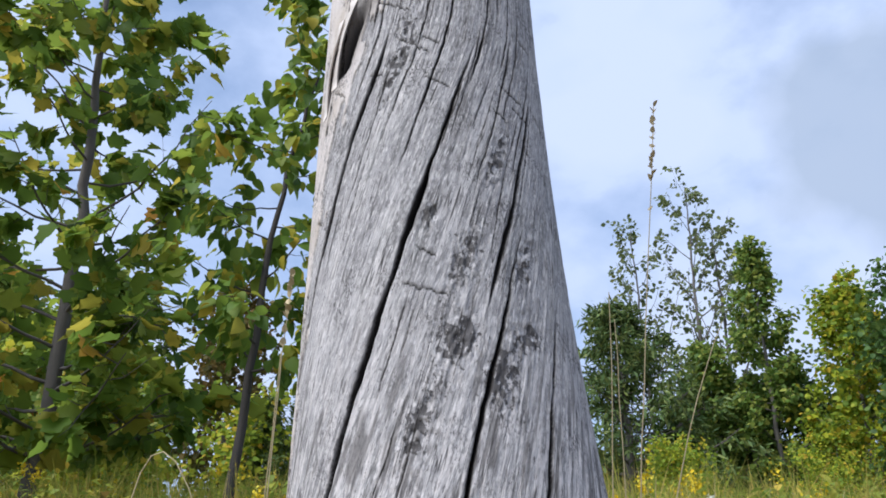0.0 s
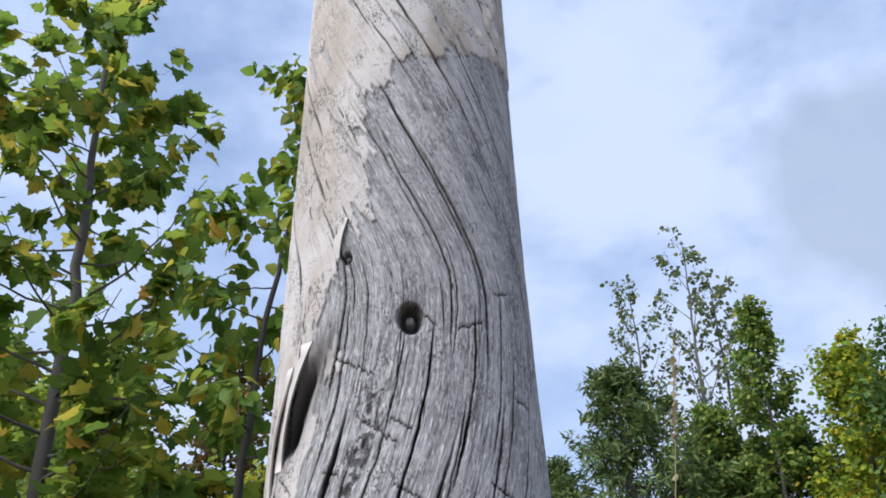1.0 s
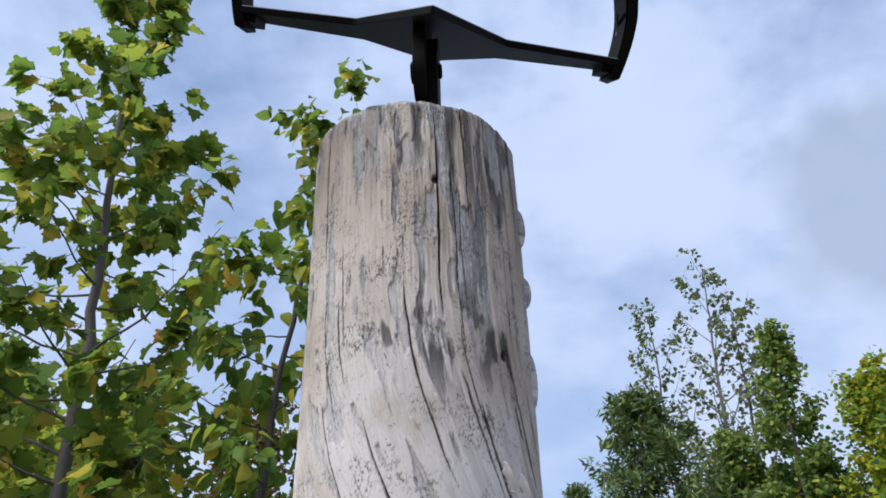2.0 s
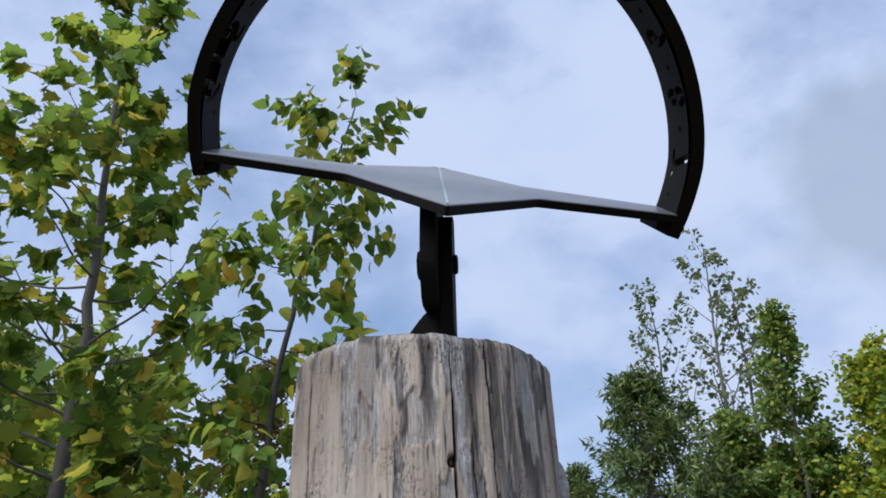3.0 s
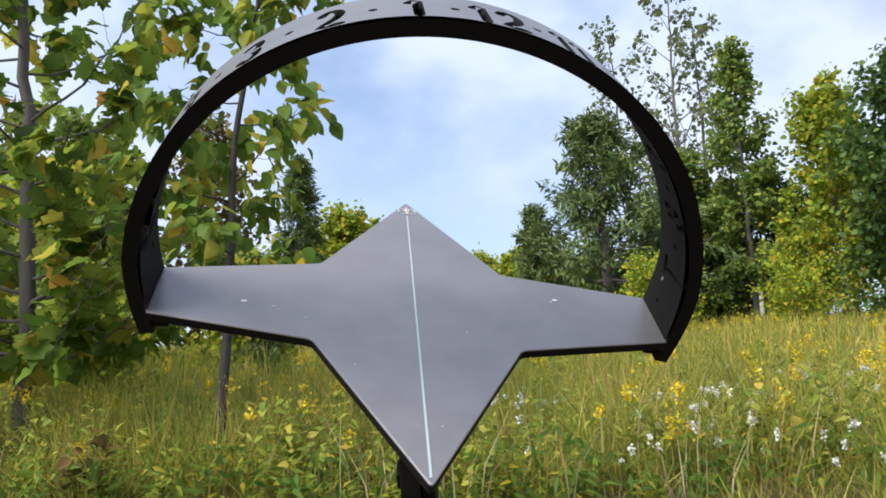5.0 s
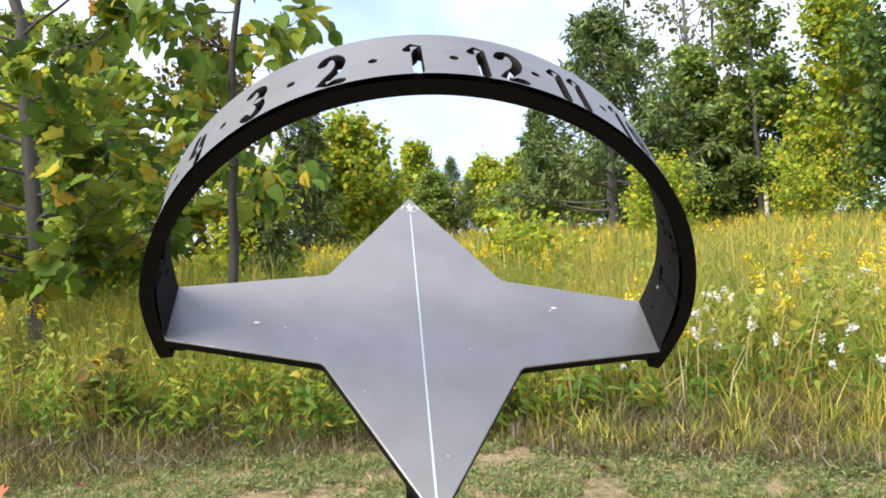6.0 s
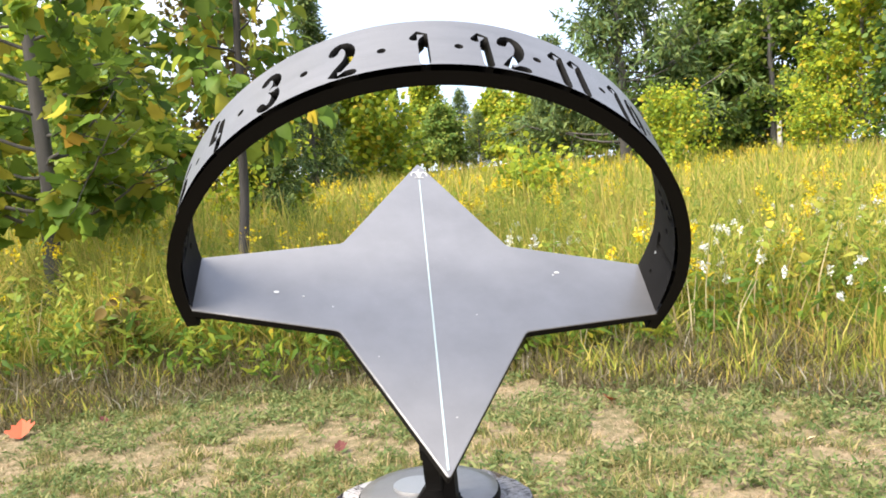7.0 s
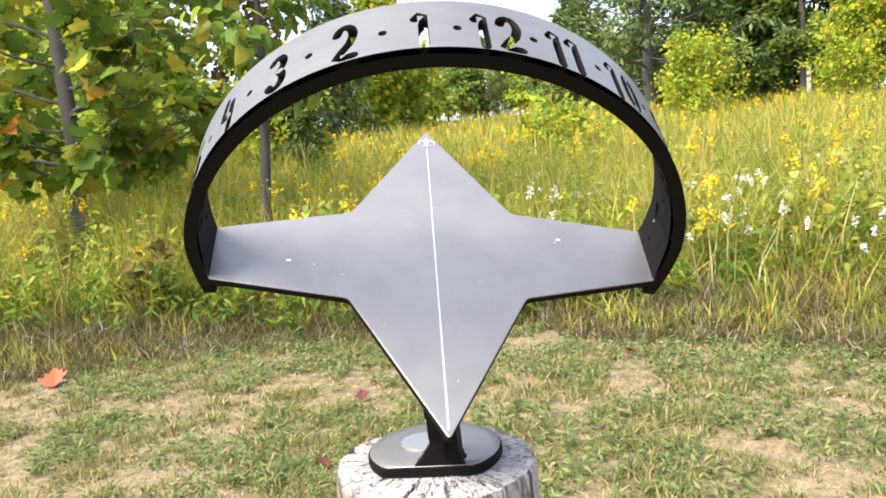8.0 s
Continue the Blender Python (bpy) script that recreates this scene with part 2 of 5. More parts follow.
def steel_material(name, base, rough, metal, spec=0.5):
    """Dark painted, weathered steel."""
    n = Nodes(name)
    big = n.noise(7, 4, 0.6)
    sp = n.noise(260, 3, 0.6)
    scr = n.noise(30, 5, 0.7, n.pos((1, 0.15, 1)))
    col = n.mix(n.ramp(big, [(0.3, (0.0,)), (0.75, (1.0,))]), base, tuple(c * 1.25 for c in base))
    col = n.mix(n.ramp(sp, [(0.67, (0.0,)), (0.74, (0.45,))]), col, tuple(min(0.4, c * 3) for c in base))
    r = n.math("ADD", n.math("MULTIPLY", scr, 0.16), rough - 0.08)
    return n.solid(col, r, metal, bump=sp, strength=0.10, dist=0.0006, spec=spec)


def plain(name, color, rough=0.6, metal=0.0, scale=40, vary=0.25):
    n = Nodes(name)
    f = n.noise(scale, 4, 0.6)
    col = n.mix(f, tuple(c * (1 - vary) for c in color), tuple(min(1, c * (1 + vary)) for c in color))
    return n.solid(col, rough, metal, bump=f, strength=0.2, dist=0.001)


def grass_material(name, stops, trans=0.35, patch=0.0, patch_scale=1.1):
    return leaf_material(name, stops, trans, 0.55, patch, patch_scale)


M_WOOD = wood_material()
M_END = end_grain_material()
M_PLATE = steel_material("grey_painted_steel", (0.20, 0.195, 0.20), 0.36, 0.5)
# steel of the black parts; on edges and undersides it holds painted shade
M_BLACK = steel_material("black_shade_steel", (0.0055, 0.0050, 0.0046), 0.62, 0.0, 0.06)
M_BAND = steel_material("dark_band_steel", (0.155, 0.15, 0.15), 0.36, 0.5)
M_FOOT = steel_material("grey_foot_steel", (0.20, 0.19, 0.185), 0.40, 0.5)
# the band's own paint, darkened to hold the shade of its inner face
M_INNER_SHADE = steel_material("shaded_inner_steel", (0.011, 0.0104, 0.0102), 0.75, 0.0, 0.05)
M_INLAY = plain("pale_inlay", (0.31, 0.37, 0.375), 0.5)
M_CHIP = plain("bare_chip", (0.55, 0.54, 0.52), 0.5)
M_ZINC = plain("zinc", (0.46, 0.45, 0.44), 0.42, 0.8, 200, 0.2)
M_BARK_FLAKE = plain("pale_bark_flake", (0.50, 0.455, 0.42), 0.85, 0, 60, 0.2)
M_BARK_DARK = bark_material("young_tree_bark", (0.065, 0.056, 0.051), (0.165, 0.148, 0.134))
M_BARK_GREY = bark_material("grey_bark", (0.07, 0.064, 0.058), (0.17, 0.158, 0.145))
M_BARK_DUSK = bark_material("dark_slim_bark", (0.022, 0.019, 0.017), (0.066, 0.058, 0.052))
M_BIRCH = bark_material("pale_snag_bark", (0.42, 0.39, 0.35), (0.62, 0.58, 0.53))
M_MAPLE = leaf_material("maple_leaves", [(0.0, (0.0549, 0.113, 0.0162)), (0.45, (0.118, 0.21, 0.0232)), (0.80, (0.216, 0.273, 0.0278)), (0.985, (0.431, 0.321, 0.0346)), (1.0, (0.743, 0.256, 0.0462))], 0.6)
M_BASSWOOD = leaf_material("broad_leaves", [(0.0, (0.0631, 0.134, 0.0208)), (0.6, (0.141, 0.234, 0.03)), (0.9, (0.298, 0.319, 0.0347)), (1.0, (0.631, 0.437, 0.0462))], 0.5)
M_ASPEN = leaf_material("aspen_leaves", [(0.0, (0.075, 0.144, 0.0288)), (0.6, (0.16, 0.251, 0.0459)), (1.0, (0.364, 0.385, 0.0785))], 0.38)
M_SPARSE = leaf_material("thin_top_leaves", [(0.0, (0.078, 0.111, 0.0495)), (0.6, (0.143, 0.182, 0.077)), (1.0, (0.247, 0.26, 0.11))], 0.35)
M_YELLOW = leaf_material("yellowing_leaves", [(0.0, (0.117, 0.206, 0.0218)), (0.5, (0.266, 0.356, 0.0327)), (0.85, (0.499, 0.506, 0.0327)), (1.0, (0.598, 0.375, 0.0436))], 0.42)
M_PINE = leaf_material("pine_needles", [(0.0, (0.0536, 0.0981, 0.0323)), (0.6, (0.113, 0.17, 0.0502)), (1.0, (0.215, 0.246, 0.0718))], 0.15)
M_DARKLEAF = leaf_material("dark_leaves", [(0.0, (0.037, 0.0827, 0.0194)), (0.7, (0.0743, 0.145, 0.0307)), (1.0, (0.145, 0.206, 0.0417))], 0.22)
M_BROWN = leaf_material("browning_leaves", [(0.0, (0.063, 0.0608, 0.0178)), (0.5, (0.126, 0.104, 0.0277)), (1.0, (0.239, 0.134, 0.0347))], 0.3)
M_MEADOW = grass_material("meadow_grass", [(0.0, (0.126, 0.186, 0.024)), (0.35, (0.25, 0.29, 0.0387)), (0.6, (0.397, 0.379, 0.0645)), (0.82, (0.591, 0.468, 0.121)), (1.0, (0.486, 0.303, 0.0947))], 0.35, patch=0.9)
M_LAWN = grass_material("lawn_grass", [(0.0, (0.0785, 0.123, 0.0338)), (0.45, (0.191, 0.211, 0.0629)), (0.72, (0.325, 0.278, 0.108)), (1.0, (0.516, 0.365, 0.207))], 0.3, patch=0.8, patch_scale=5.0)
M_CLOVER = grass_material("clover_leaves", [(0.0, (0.07, 0.122, 0.0362)), (0.5, (0.163, 0.21, 0.0725)), (1.0, (0.315, 0.29, 0.123))])
M_HERB = leaf_material("meadow_herb_leaves", [(0.0, (0.124, 0.192, 0.0285)), (0.5, (0.261, 0.321, 0.0467)), (0.9, (0.453, 0.42, 0.0648)), (1.0, (0.63, 0.467, 0.0778))], 0.42, patch=0.7)
M_DRY = grass_material("dry_grass", [(0.0, (0.0544, 0.0449, 0.0197)), (0.5, (0.131, 0.1, 0.0505)), (0.9, (0.207, 0.164, 0.0957)), (1.0, (0.359, 0.317, 0.253))], 0.25, patch=0.6, patch_scale=2.0)
M_THATCH = grass_material("lawn_thatch", [(0.0, (0.125, 0.089, 0.0506)), (0.4, (0.275, 0.194, 0.111)), (0.8, (0.45, 0.319, 0.197)), (1.0, (0.625, 0.461, 0.323))], 0.2, patch=0.7, patch_scale=4.0)
M_GOLD = grass_material("goldenrod_yellow", [(0.0, (0.62, 0.42, 0.01)), (0.6, (0.80, 0.58, 0.02)), (1.0, (0.72, 0.64, 0.08))], 0.25)
M_WHITEFL = grass_material("white_petals", [(0.0, (0.60, 0.60, 0.52)), (1.0, (0.80, 0.80, 0.76))], 0.25)
M_STALK = grass_material("dry_stalk", [(0.0, (0.22, 0.15, 0.07)), (0.5, (0.40, 0.31, 0.16)), (1.0, (0.58, 0.49, 0.30))], 0.25)
M_STRAW = plain("straw", (0.42, 0.34, 0.19), 0.7)
M_ORANGE = plain("orange_leaf", (0.38, 0.075, 0.03), 0.85)
M_RED = plain("dark_red_leaf", (0.085, 0.018, 0.014), 0.85)


def ground_material():
    n = Nodes("turf_soil")
    a, b, c = n.noise(2.2, 5, 0.6, n.pos()), n.noise(14, 5, 0.65, n.pos()), n.noise(60, 4, 0.7, n.pos())
    col = n.ramp(b, [(0.30, (0.075, 0.075, 0.03)), (0.46, (0.16, 0.135, 0.07)), (0.60, (0.29, 0.215, 0.135)), (0.8, (0.38, 0.29, 0.195))])
    col = n.mix(n.ramp(a, [(0.45, (0.0,)), (0.62, (0.6,))]), col, (0.32, 0.235, 0.155))
    col = n.mix(n.ramp(c, [(0.35, (0.55,)), (0.52, (0.0,))]), col, (0.07, 0.075, 0.025))
    return n.solid(col, 0.95, bump=c, strength=0.8, dist=0.02, spec=0.15)


M_GROUND = ground_material()


# ---- mesh helpers ----
def mesh_object(name, verts, faces, material, parent=None, smooth=False, label=""):
    me = bpy.data.meshes.new(name)
    me.from_pydata([tuple(v) for v in verts], [], [tuple(f) for f in faces])
    me.materials.append(material)
    if smooth:
        me.polygons.foreach_set("use_smooth", [True] * len(me.polygons))
    me.update()
    ob = new(name, me)
    if parent is not None:
        ob.parent = parent
    if label:
        ob["label"] = label
    return ob


def array_object(name, verts, faces, material, parent=None, smooth=False):
    """Mesh from numpy arrays; faces all of one size."""
    verts, faces = np.asarray(verts, dtype=np.float32), np.asarray(faces, dtype=np.int32)
    me = bpy.data.meshes.new(name)
    k = faces.shape[1]
    me.vertices.add(len(verts))
    me.vertices.foreach_set("co", verts.ravel())
    me.loops.add(faces.size)
    me.loops.foreach_set("vertex_index", faces.ravel())
    me.polygons.add(len(faces))
    me.polygons.foreach_set("loop_start", np.arange(0, faces.size, k, dtype=np.int32))
    me.polygons.foreach_set("loop_total", np.full(len(faces), k, dtype=np.int32))
    me.update(calc_edges=True)
    me.validate()
    if smooth:
        me.polygons.foreach_set("use_smooth", np.ones(len(me.polygons), dtype=bool))
    me.materials.append(material)
    ob = new(name, me)
    if parent is not None:
        ob.parent = parent
    return ob


def part(name, bm, material, parent, label="", smooth=False):
    me = bpy.data.meshes.new(name)
    bmesh.ops.recalc_face_normals(bm, faces=bm.faces)
    bm.to_mesh(me)
    bm.free()
    me.materials.append(material)
    if smooth:
        me.polygons.foreach_set("use_smooth", [True] * len(me.polygons))
    ob = new(name, me)
    ob.parent = parent
    if label:
        ob["label"] = label
    return ob


def prism(outline, z0, z1, bevel=0.0):
    """A flat outline raised from z0 to z1, edges broken by bevel."""
    bm = bmesh.new()
    low = [bm.verts.new((x, y, z0)) for x, y in outline]
    face = bm.faces.new(low)
    up = bmesh.ops.extrude_face_region(bm, geom=[face])
    vs = [v for v in up["geom"] if isinstance(v, bmesh.types.BMVert)]
    bmesh.ops.translate(bm, vec=(0, 0, z1 - z0), verts=vs)
    bmesh.ops.recalc_face_normals(bm, faces=bm.faces)
    if bevel:
        bmesh.ops.bevel(bm, geom=bm.edges[:], offset=bevel, segments=2, affect="EDGES", profile=0.6)
    return bm


def rounded(outline, r, steps=4):
    """Corners of an outline rounded off."""
    out, k = [], len(outline)
    for i in range(k):
        p, a, b = Vector(outline[i]), Vector(outline[i - 1]), Vector(outline[(i + 1) % k])
        d = min(r, (a - p).length * 0.4, (b - p).length * 0.4)
        s, e = p + (a - p).normalized() * d, p + (b - p).normalized() * d
        for j in range(steps + 1):
            t = j / steps
            out.append(tuple(s * (1 - t) ** 2 + p * 2 * t * (1 - t) + e * t * t))
    return out


def cylinder(r, z0, z1, sides=24, bevel=0.0, r2=None):
    bm = bmesh.new()
    bmesh.ops.create_cone(bm, cap_ends=True, segments=sides, radius1=r, radius2=r if r2 is None else r2, depth=z1 - z0)
    bmesh.ops.translate(bm, vec=(0, 0, (z0 + z1) / 2), verts=bm.verts)
    if bevel:
        es = [e for e in bm.edges if abs(e.verts[0].co.z - e.verts[1].co.z) < 1e-6]
        bmesh.ops.bevel(bm, geom=es, offset=bevel, segments=2, affect="EDGES")
    return bm


def tube(points, radii, sides=8):
    """Verts and quads of a tapering tube along points."""
    pts = np.array(points, dtype=float)
    tan = np.gradient(pts, axis=0)
    tan /= np.linalg.norm(tan, axis=1)[:, None] + 1e-9
    ref = np.array([0.31, 0.95, 0.05])
    a = np.cross(tan, ref)
    a /= np.linalg.norm(a, axis=1)[:, None] + 1e-9
    b = np.cross(tan, a)
    ang = np.linspace(0, 2 * np.pi, sides, endpoint=False)
    v = pts[:, None, :] + np.array(radii)[:, None, None] * (a[:, None, :] * np.cos(ang)[None, :, None] + b[:, None, :] * np.sin(ang)[None, :, None])
    n = len(pts)
    f = [(i * sides + j, i * sides + (j + 1) % sides, (i + 1) * sides + (j + 1) % sides, (i + 1) * sides + j) for i in range(n - 1) for j in range(sides)]
    return v.reshape(-1, 3), np.array(f, dtype=int)


class Heap:
    """Collects pieces into one mesh."""

    def __init__(self):
        self.v, self.f, self.n = [], [], 0

    def put(self, v, f):
        self.v.append(v)
        self.f.append(np.asarray(f) + self.n)
        self.n += len(v)

    def build(self, name, material, parent=None, smooth=False):
        return array_object(name, np.concatenate(self.v), np.concatenate(self.f), material, parent, smooth)


def lattice(x, y, seed):
    """Smooth value noise in 0..1 over arrays x, y."""
    xi, yi = np.floor(x).astype(np.int64), np.floor(y).astype(np.int64)
    fx, fy = x - xi, y - yi
    fx, fy = fx * fx * (3 - 2 * fx), fy * fy * (3 - 2 * fy)

    def h(a, b):
        k = (a * 374761393 + b * 668265263 + seed * 1442695041) & 0xFFFFFFFF
        k = ((k ^ (k >> 13)) * 1274126177) & 0xFFFFFFFF
        return ((k ^ (k >> 16)) & 0xFFFF) / 65535.0
    return (h(xi, yi) * (1 - fx) + h(xi + 1, yi) * fx) * (1 - fy) + (h(xi, yi + 1) * (1 - fx) + h(xi + 1, yi + 1) * fx) * fy


def fractal(x, y, seed, octaves=4):
    s, a, tot = 0.0, 1.0, 0.0
    for o in range(octaves):
        s, tot, a = s + a * lattice(x * 2 ** o, y * 2 ** o, seed + o * 17), tot + a, a * 0.5
    return s / tot


def step(a, b, x):
    t = np.clip((x - a) / (b - a), 0, 1)
    return t * t * (3 - 2 * t)


# ---- ground ----
def height(x, y):
    """Level turf round the post; the meadow climbs gently behind it."""
    x, y = np.asarray(x, dtype=float), np.asarray(y, dtype=float)
    up = 0.047 * np.clip(y - 4.6, 0, 25) + 0.09 * np.clip(y - 29.6, 0, 14) + 0.006 * np.clip(y - 43.6, 0, 60)
    return up + 0.10 * (fractal(x * 0.35, y * 0.35, 5, 3) - 0.5) * step(2.5, 8, np.hypot(x, y))


def build_ground():
    k = np.concatenate([-np.geomspace(600, 8, 26), np.linspace(-7.6, 7.6, 60), np.geomspace(8, 600, 26)])
    j = np.concatenate([-np.geomspace(600, 3, 20), np.linspace(-2.6, 12, 80), np.geomspace(12.4, 900, 50)])
    gx, gy = np.meshgrid(k, j)
    v = np.stack([gx, gy, height(gx, gy)], -1).reshape(-1, 3)
    nx, ny = len(k), len(j)
    a = (np.arange(ny - 1)[:, None] * nx + np.arange(nx - 1)[None, :]).ravel()
    ob = array_object("ground", v, np.stack([a, a + 1, a + nx + 1, a + nx], -1), M_GROUND, smooth=True)
    tagged(ob, "dry patchy mown turf rising into a meadow", "ground", kind="structure")


build_ground()

# ---- post ----
POST_TOP = 1.039


def post_axis(z):
    z = np.clip(z, 0.25, 1.05)
    cx = ((-0.09235 * z + 0.20598) * z - 0.168) * z + 0.04661
    cy = -0.0137 - 0.0235 * np.clip(1.0375 - z, 0, None)
    return cx, cy


def post_radius(z):
    zc = np.clip(z, 0.27, 1.05)
    r = (((0.04424 * zc - 0.16442) * zc + 0.25373) * zc - 0.18929) * zc + 0.12042
    return r + 0.16 * np.clip(0.27 - z, 0, None)


def grain_turn(z):
    """How far the grain has wound round the post at height z."""
    zs = np.linspace(-0.1, 1.1, 600)
    g = np.interp(zs, [-0.1, 0.3, 0.52, 0.595, 0.635, 0.80, 0.92, 1.1], [3.0, 4.0, 4.6, 0.5, -7.0, -7.6, -0.4, 0.0])
    c = np.concatenate([[0], np.cumsum((g[1:] + g[:-1]) / 2 * np.diff(zs))])
    return np.interp(z, zs, c)


def build_post():
    post = tagged(new("post"), "weathered grey wooden post with twisted cracks and peeling bark", "post")
    nf, nb, nz = 620, 50, 790
    th = np.concatenate([np.linspace(-1.75, 1.75, nf, endpoint=False), np.linspace(1.75, 2 * np.pi - 1.75, nb, endpoint=False)])
    z = np.concatenate([np.linspace(-0.05, 0.19, 20, endpoint=False), np.linspace(0.19, POST_TOP, nz - 20)])
    TH, Z = np.meshgrid(th, z)
    R = post_radius(Z)
    PHI = TH - grain_turn(Z)
    warp = (fractal(TH * 3, Z * 14, 31, 3) - 0.5)
    # cream inner bark is left high up and down one side, with a ragged edge
    edge_u = np.interp(Z, [0.40, 0.50, 0.56, 0.60, 0.66, 0.72, 0.745, 0.765, 0.80], [-1.25, -0.72, -0.58, -0.50, -0.27, -0.18, 0.05, 0.75, 3.6])
    ragged = 0.62 * (fractal(PHI * 6, Z * 30, 7, 5) - 0.5) + 0.26 * (fractal(PHI * 26, Z * 60, 9, 3) - 0.5)
    cream = step(-0.012, 0.012, edge_u - TH + ragged)
    islands = step(0.60, 0.63, fractal(PHI * 7, Z * 13, 77, 4)) * step(0.62, 0.86, Z)
    cream = np.clip(cream * (1 - 0.9 * islands * step(0.84, 0.93, Z)), 0, 1)
    flake = step(0.63, 0.65, fractal(PHI * 9 + 3, Z * 26, 55, 5)) * cream
    top_grey = step(0.0, 0.25, fractal(TH * 5.5, Z * 6, 91, 4) - 0.40 - 0.6 * (1.0 - step(0.90, 1.04, Z)))
    cream = cream * (1 - 0.75 * top_grey)
    # cracks: (angle at z_ref, z_ref, low, high, half width m, depth m)
    cracks = [(-0.39, 0.355, 0.05, 0.57, 0.0013, 0.010), (0.07, 0.509, 0.44, 0.60, 0.0011, 0.007), (-0.64, 0.468, 0.34, 0.56, 0.0011, 0.008),
              (0.47, 0.367, 0.22, 0.42, 0.0010, 0.007), (0.78, 0.462, 0.36, 0.53, 0.0010, 0.007), (0.80, 0.330, 0.10, 0.40, 0.0010, 0.007),
              (0.19, 0.685, 0.59, 0.745, 0.0010, 0.006), (0.19, 0.770, 0.655, 0.86, 0.0010, 0.006), (0.18, 0.847, 0.80, 0.94, 0.0006, 0.003),
              (0.28, 1.000, 0.89, 1.05, 0.0009, 0.006), (0.56, 1.020, 0.955, 1.05, 0.0007, 0.004), (-0.84, 1.015, 0.93, 1.05, 0.0009, 0.005),
              (-0.02, 0.540, 0.46, 0.60, 0.0006, 0.003), (-0.45, 0.540, 0.46, 0.62, 0.0006, 0.003),
              (0.60, 0.632, 0.55, 0.70, 0.0013, 0.008), (0.84, 0.575, 0.51, 0.63, 0.0008, 0.004), (0.32, 0.630, 0.56, 0.70, 0.0008, 0.004), (0.56, 0.555, 0.50, 0.605, 0.0012, 0.007), (-0.36, 0.600, 0.54, 0.67, 0.0008, 0.004), (0.62, 0.50, 0.43, 0.56, 0.0008, 0.004),
              (-0.80, 0.690, 0.655, 0.725, 0.0014, 0.003), (-0.98, 0.640, 0.60, 0.69, 0.0016, 0.003), (-0.90, 0.735, 0.70, 0.775, 0.0012, 0.003), (0.95, 0.800, 0.765, 0.86, 0.0013, 0.003), (1.10, 0.845, 0.81, 0.90, 0.0014, 0.004), (0.62, 0.835, 0.80, 0.875, 0.0010, 0.003)]
    rng = np.random.RandomState(4)
    for k in range(80):
        zr = rng.uniform(0.12, 1.0)
        ln = rng.uniform(0.01, 0.07)
        cracks.append((rng.uniform(-1.6, 1.6), zr, zr - ln, zr + ln, rng.uniform(0.00035, 0.0007), rng.uniform(0.0004, 0.0012)))
    check_shade, dep = np.zeros_like(Z), np.zeros_like(Z)
    for i, (t0, zr, lo, hi, hw, dp) in enumerate(cracks):
        wob = 0.09 * (fractal(Z * 11, Z * 0 + i * 3.7, 100 + i, 3) - 0.5) + 0.010 * (lattice(Z * 150, Z * 0 + i, 300 + i) - 0.5)
        d = (PHI - (t0 - grain_turn(zr)) + wob) * R
        ends = step(lo, lo + 0.25 * (hi - lo), Z) * (1 - step(hi - 0.3 * (hi - lo), hi, Z))
        w = (0.98 if i < 20 and zr < 0.5 else 0.45) * hw * (0.30 + 0.70 * ends) * (0.6 + 0.8 * lattice(Z * 60, Z * 0 + i * 5.1, 400 + i))
        s = np.exp(-(d / np.maximum(w, 1e-5)) ** 2) * ends
        check_shade, dep = np.maximum(check_shade, np.minimum(1, s * 4.0)), np.maximum(dep, s ** 1.5 * dp)
    # short checks across the grain, and the open rim of the inner bark
    for k in range(20):
        zc, tc, run, sl = rng.uniform(0.26, 0.62), rng.uniform(-1.3, 1.3), rng.uniform(0.004, 0.013), rng.uniform(-0.9, 0.5)
        du = (TH - tc) * R
        d = Z - zc - sl * du - 0.0022 * (lattice(du * 700, Z * 0 + k, 500 + k) - 0.5)
        s = np.exp(-(d / 0.0005) ** 2) * (1 - step(run * 0.7, run, np.abs(du)))
        check_shade, dep = np.maximum(check_shade, np.minimum(1, s * 1.6)), np.maximum(dep, s * 0.0012)
    # knot, the hollow under a lifted strip of bark, and scars; shade painted in the holes
    stain_shade, scar = np.zeros_like(Z), np.zeros_like(Z)
    for t0, z0, rr, dp in ((0.12, 0.586, 0.0062, 0.009), (0.275, 0.982, 0.0020, 0.005), (0.88, 0.882, 0.0024, 0.004), (-0.36, 0.621, 0.0028, 0.003)):
        d = np.hypot((TH - t0) * R, (Z - z0) * 0.85)
        hole = np.exp(-(d / rr) ** 8) * (0.45 + 0.55 * step(0.25, 0.6, d / rr))
        check_shade, dep = np.maximum(check_shade, hole * 0.85), np.maximum(dep, hole * dp)
        stain_shade = np.maximum(stain_shade, 0.6 * np.exp(-(np.hypot((TH - t0) * R, (Z - z0 - rr) * 0.7) / (rr * 1.1)) ** 2))
    # bark edges: thin cast shadow and trapped dirt, both drawn as dark colour
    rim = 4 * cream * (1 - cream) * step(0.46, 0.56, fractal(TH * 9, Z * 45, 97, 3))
    check_shade = np.maximum(check_shade, 0.75 * rim)
    stain_shade = np.maximum(stain_shade, 0.5 * 4 * flake * (1 - flake))
    # the hollow is sunk and coloured dark, standing in for its inner shade
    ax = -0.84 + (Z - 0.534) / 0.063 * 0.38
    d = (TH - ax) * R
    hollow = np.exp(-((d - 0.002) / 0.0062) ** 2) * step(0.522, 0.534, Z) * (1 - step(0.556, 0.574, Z))
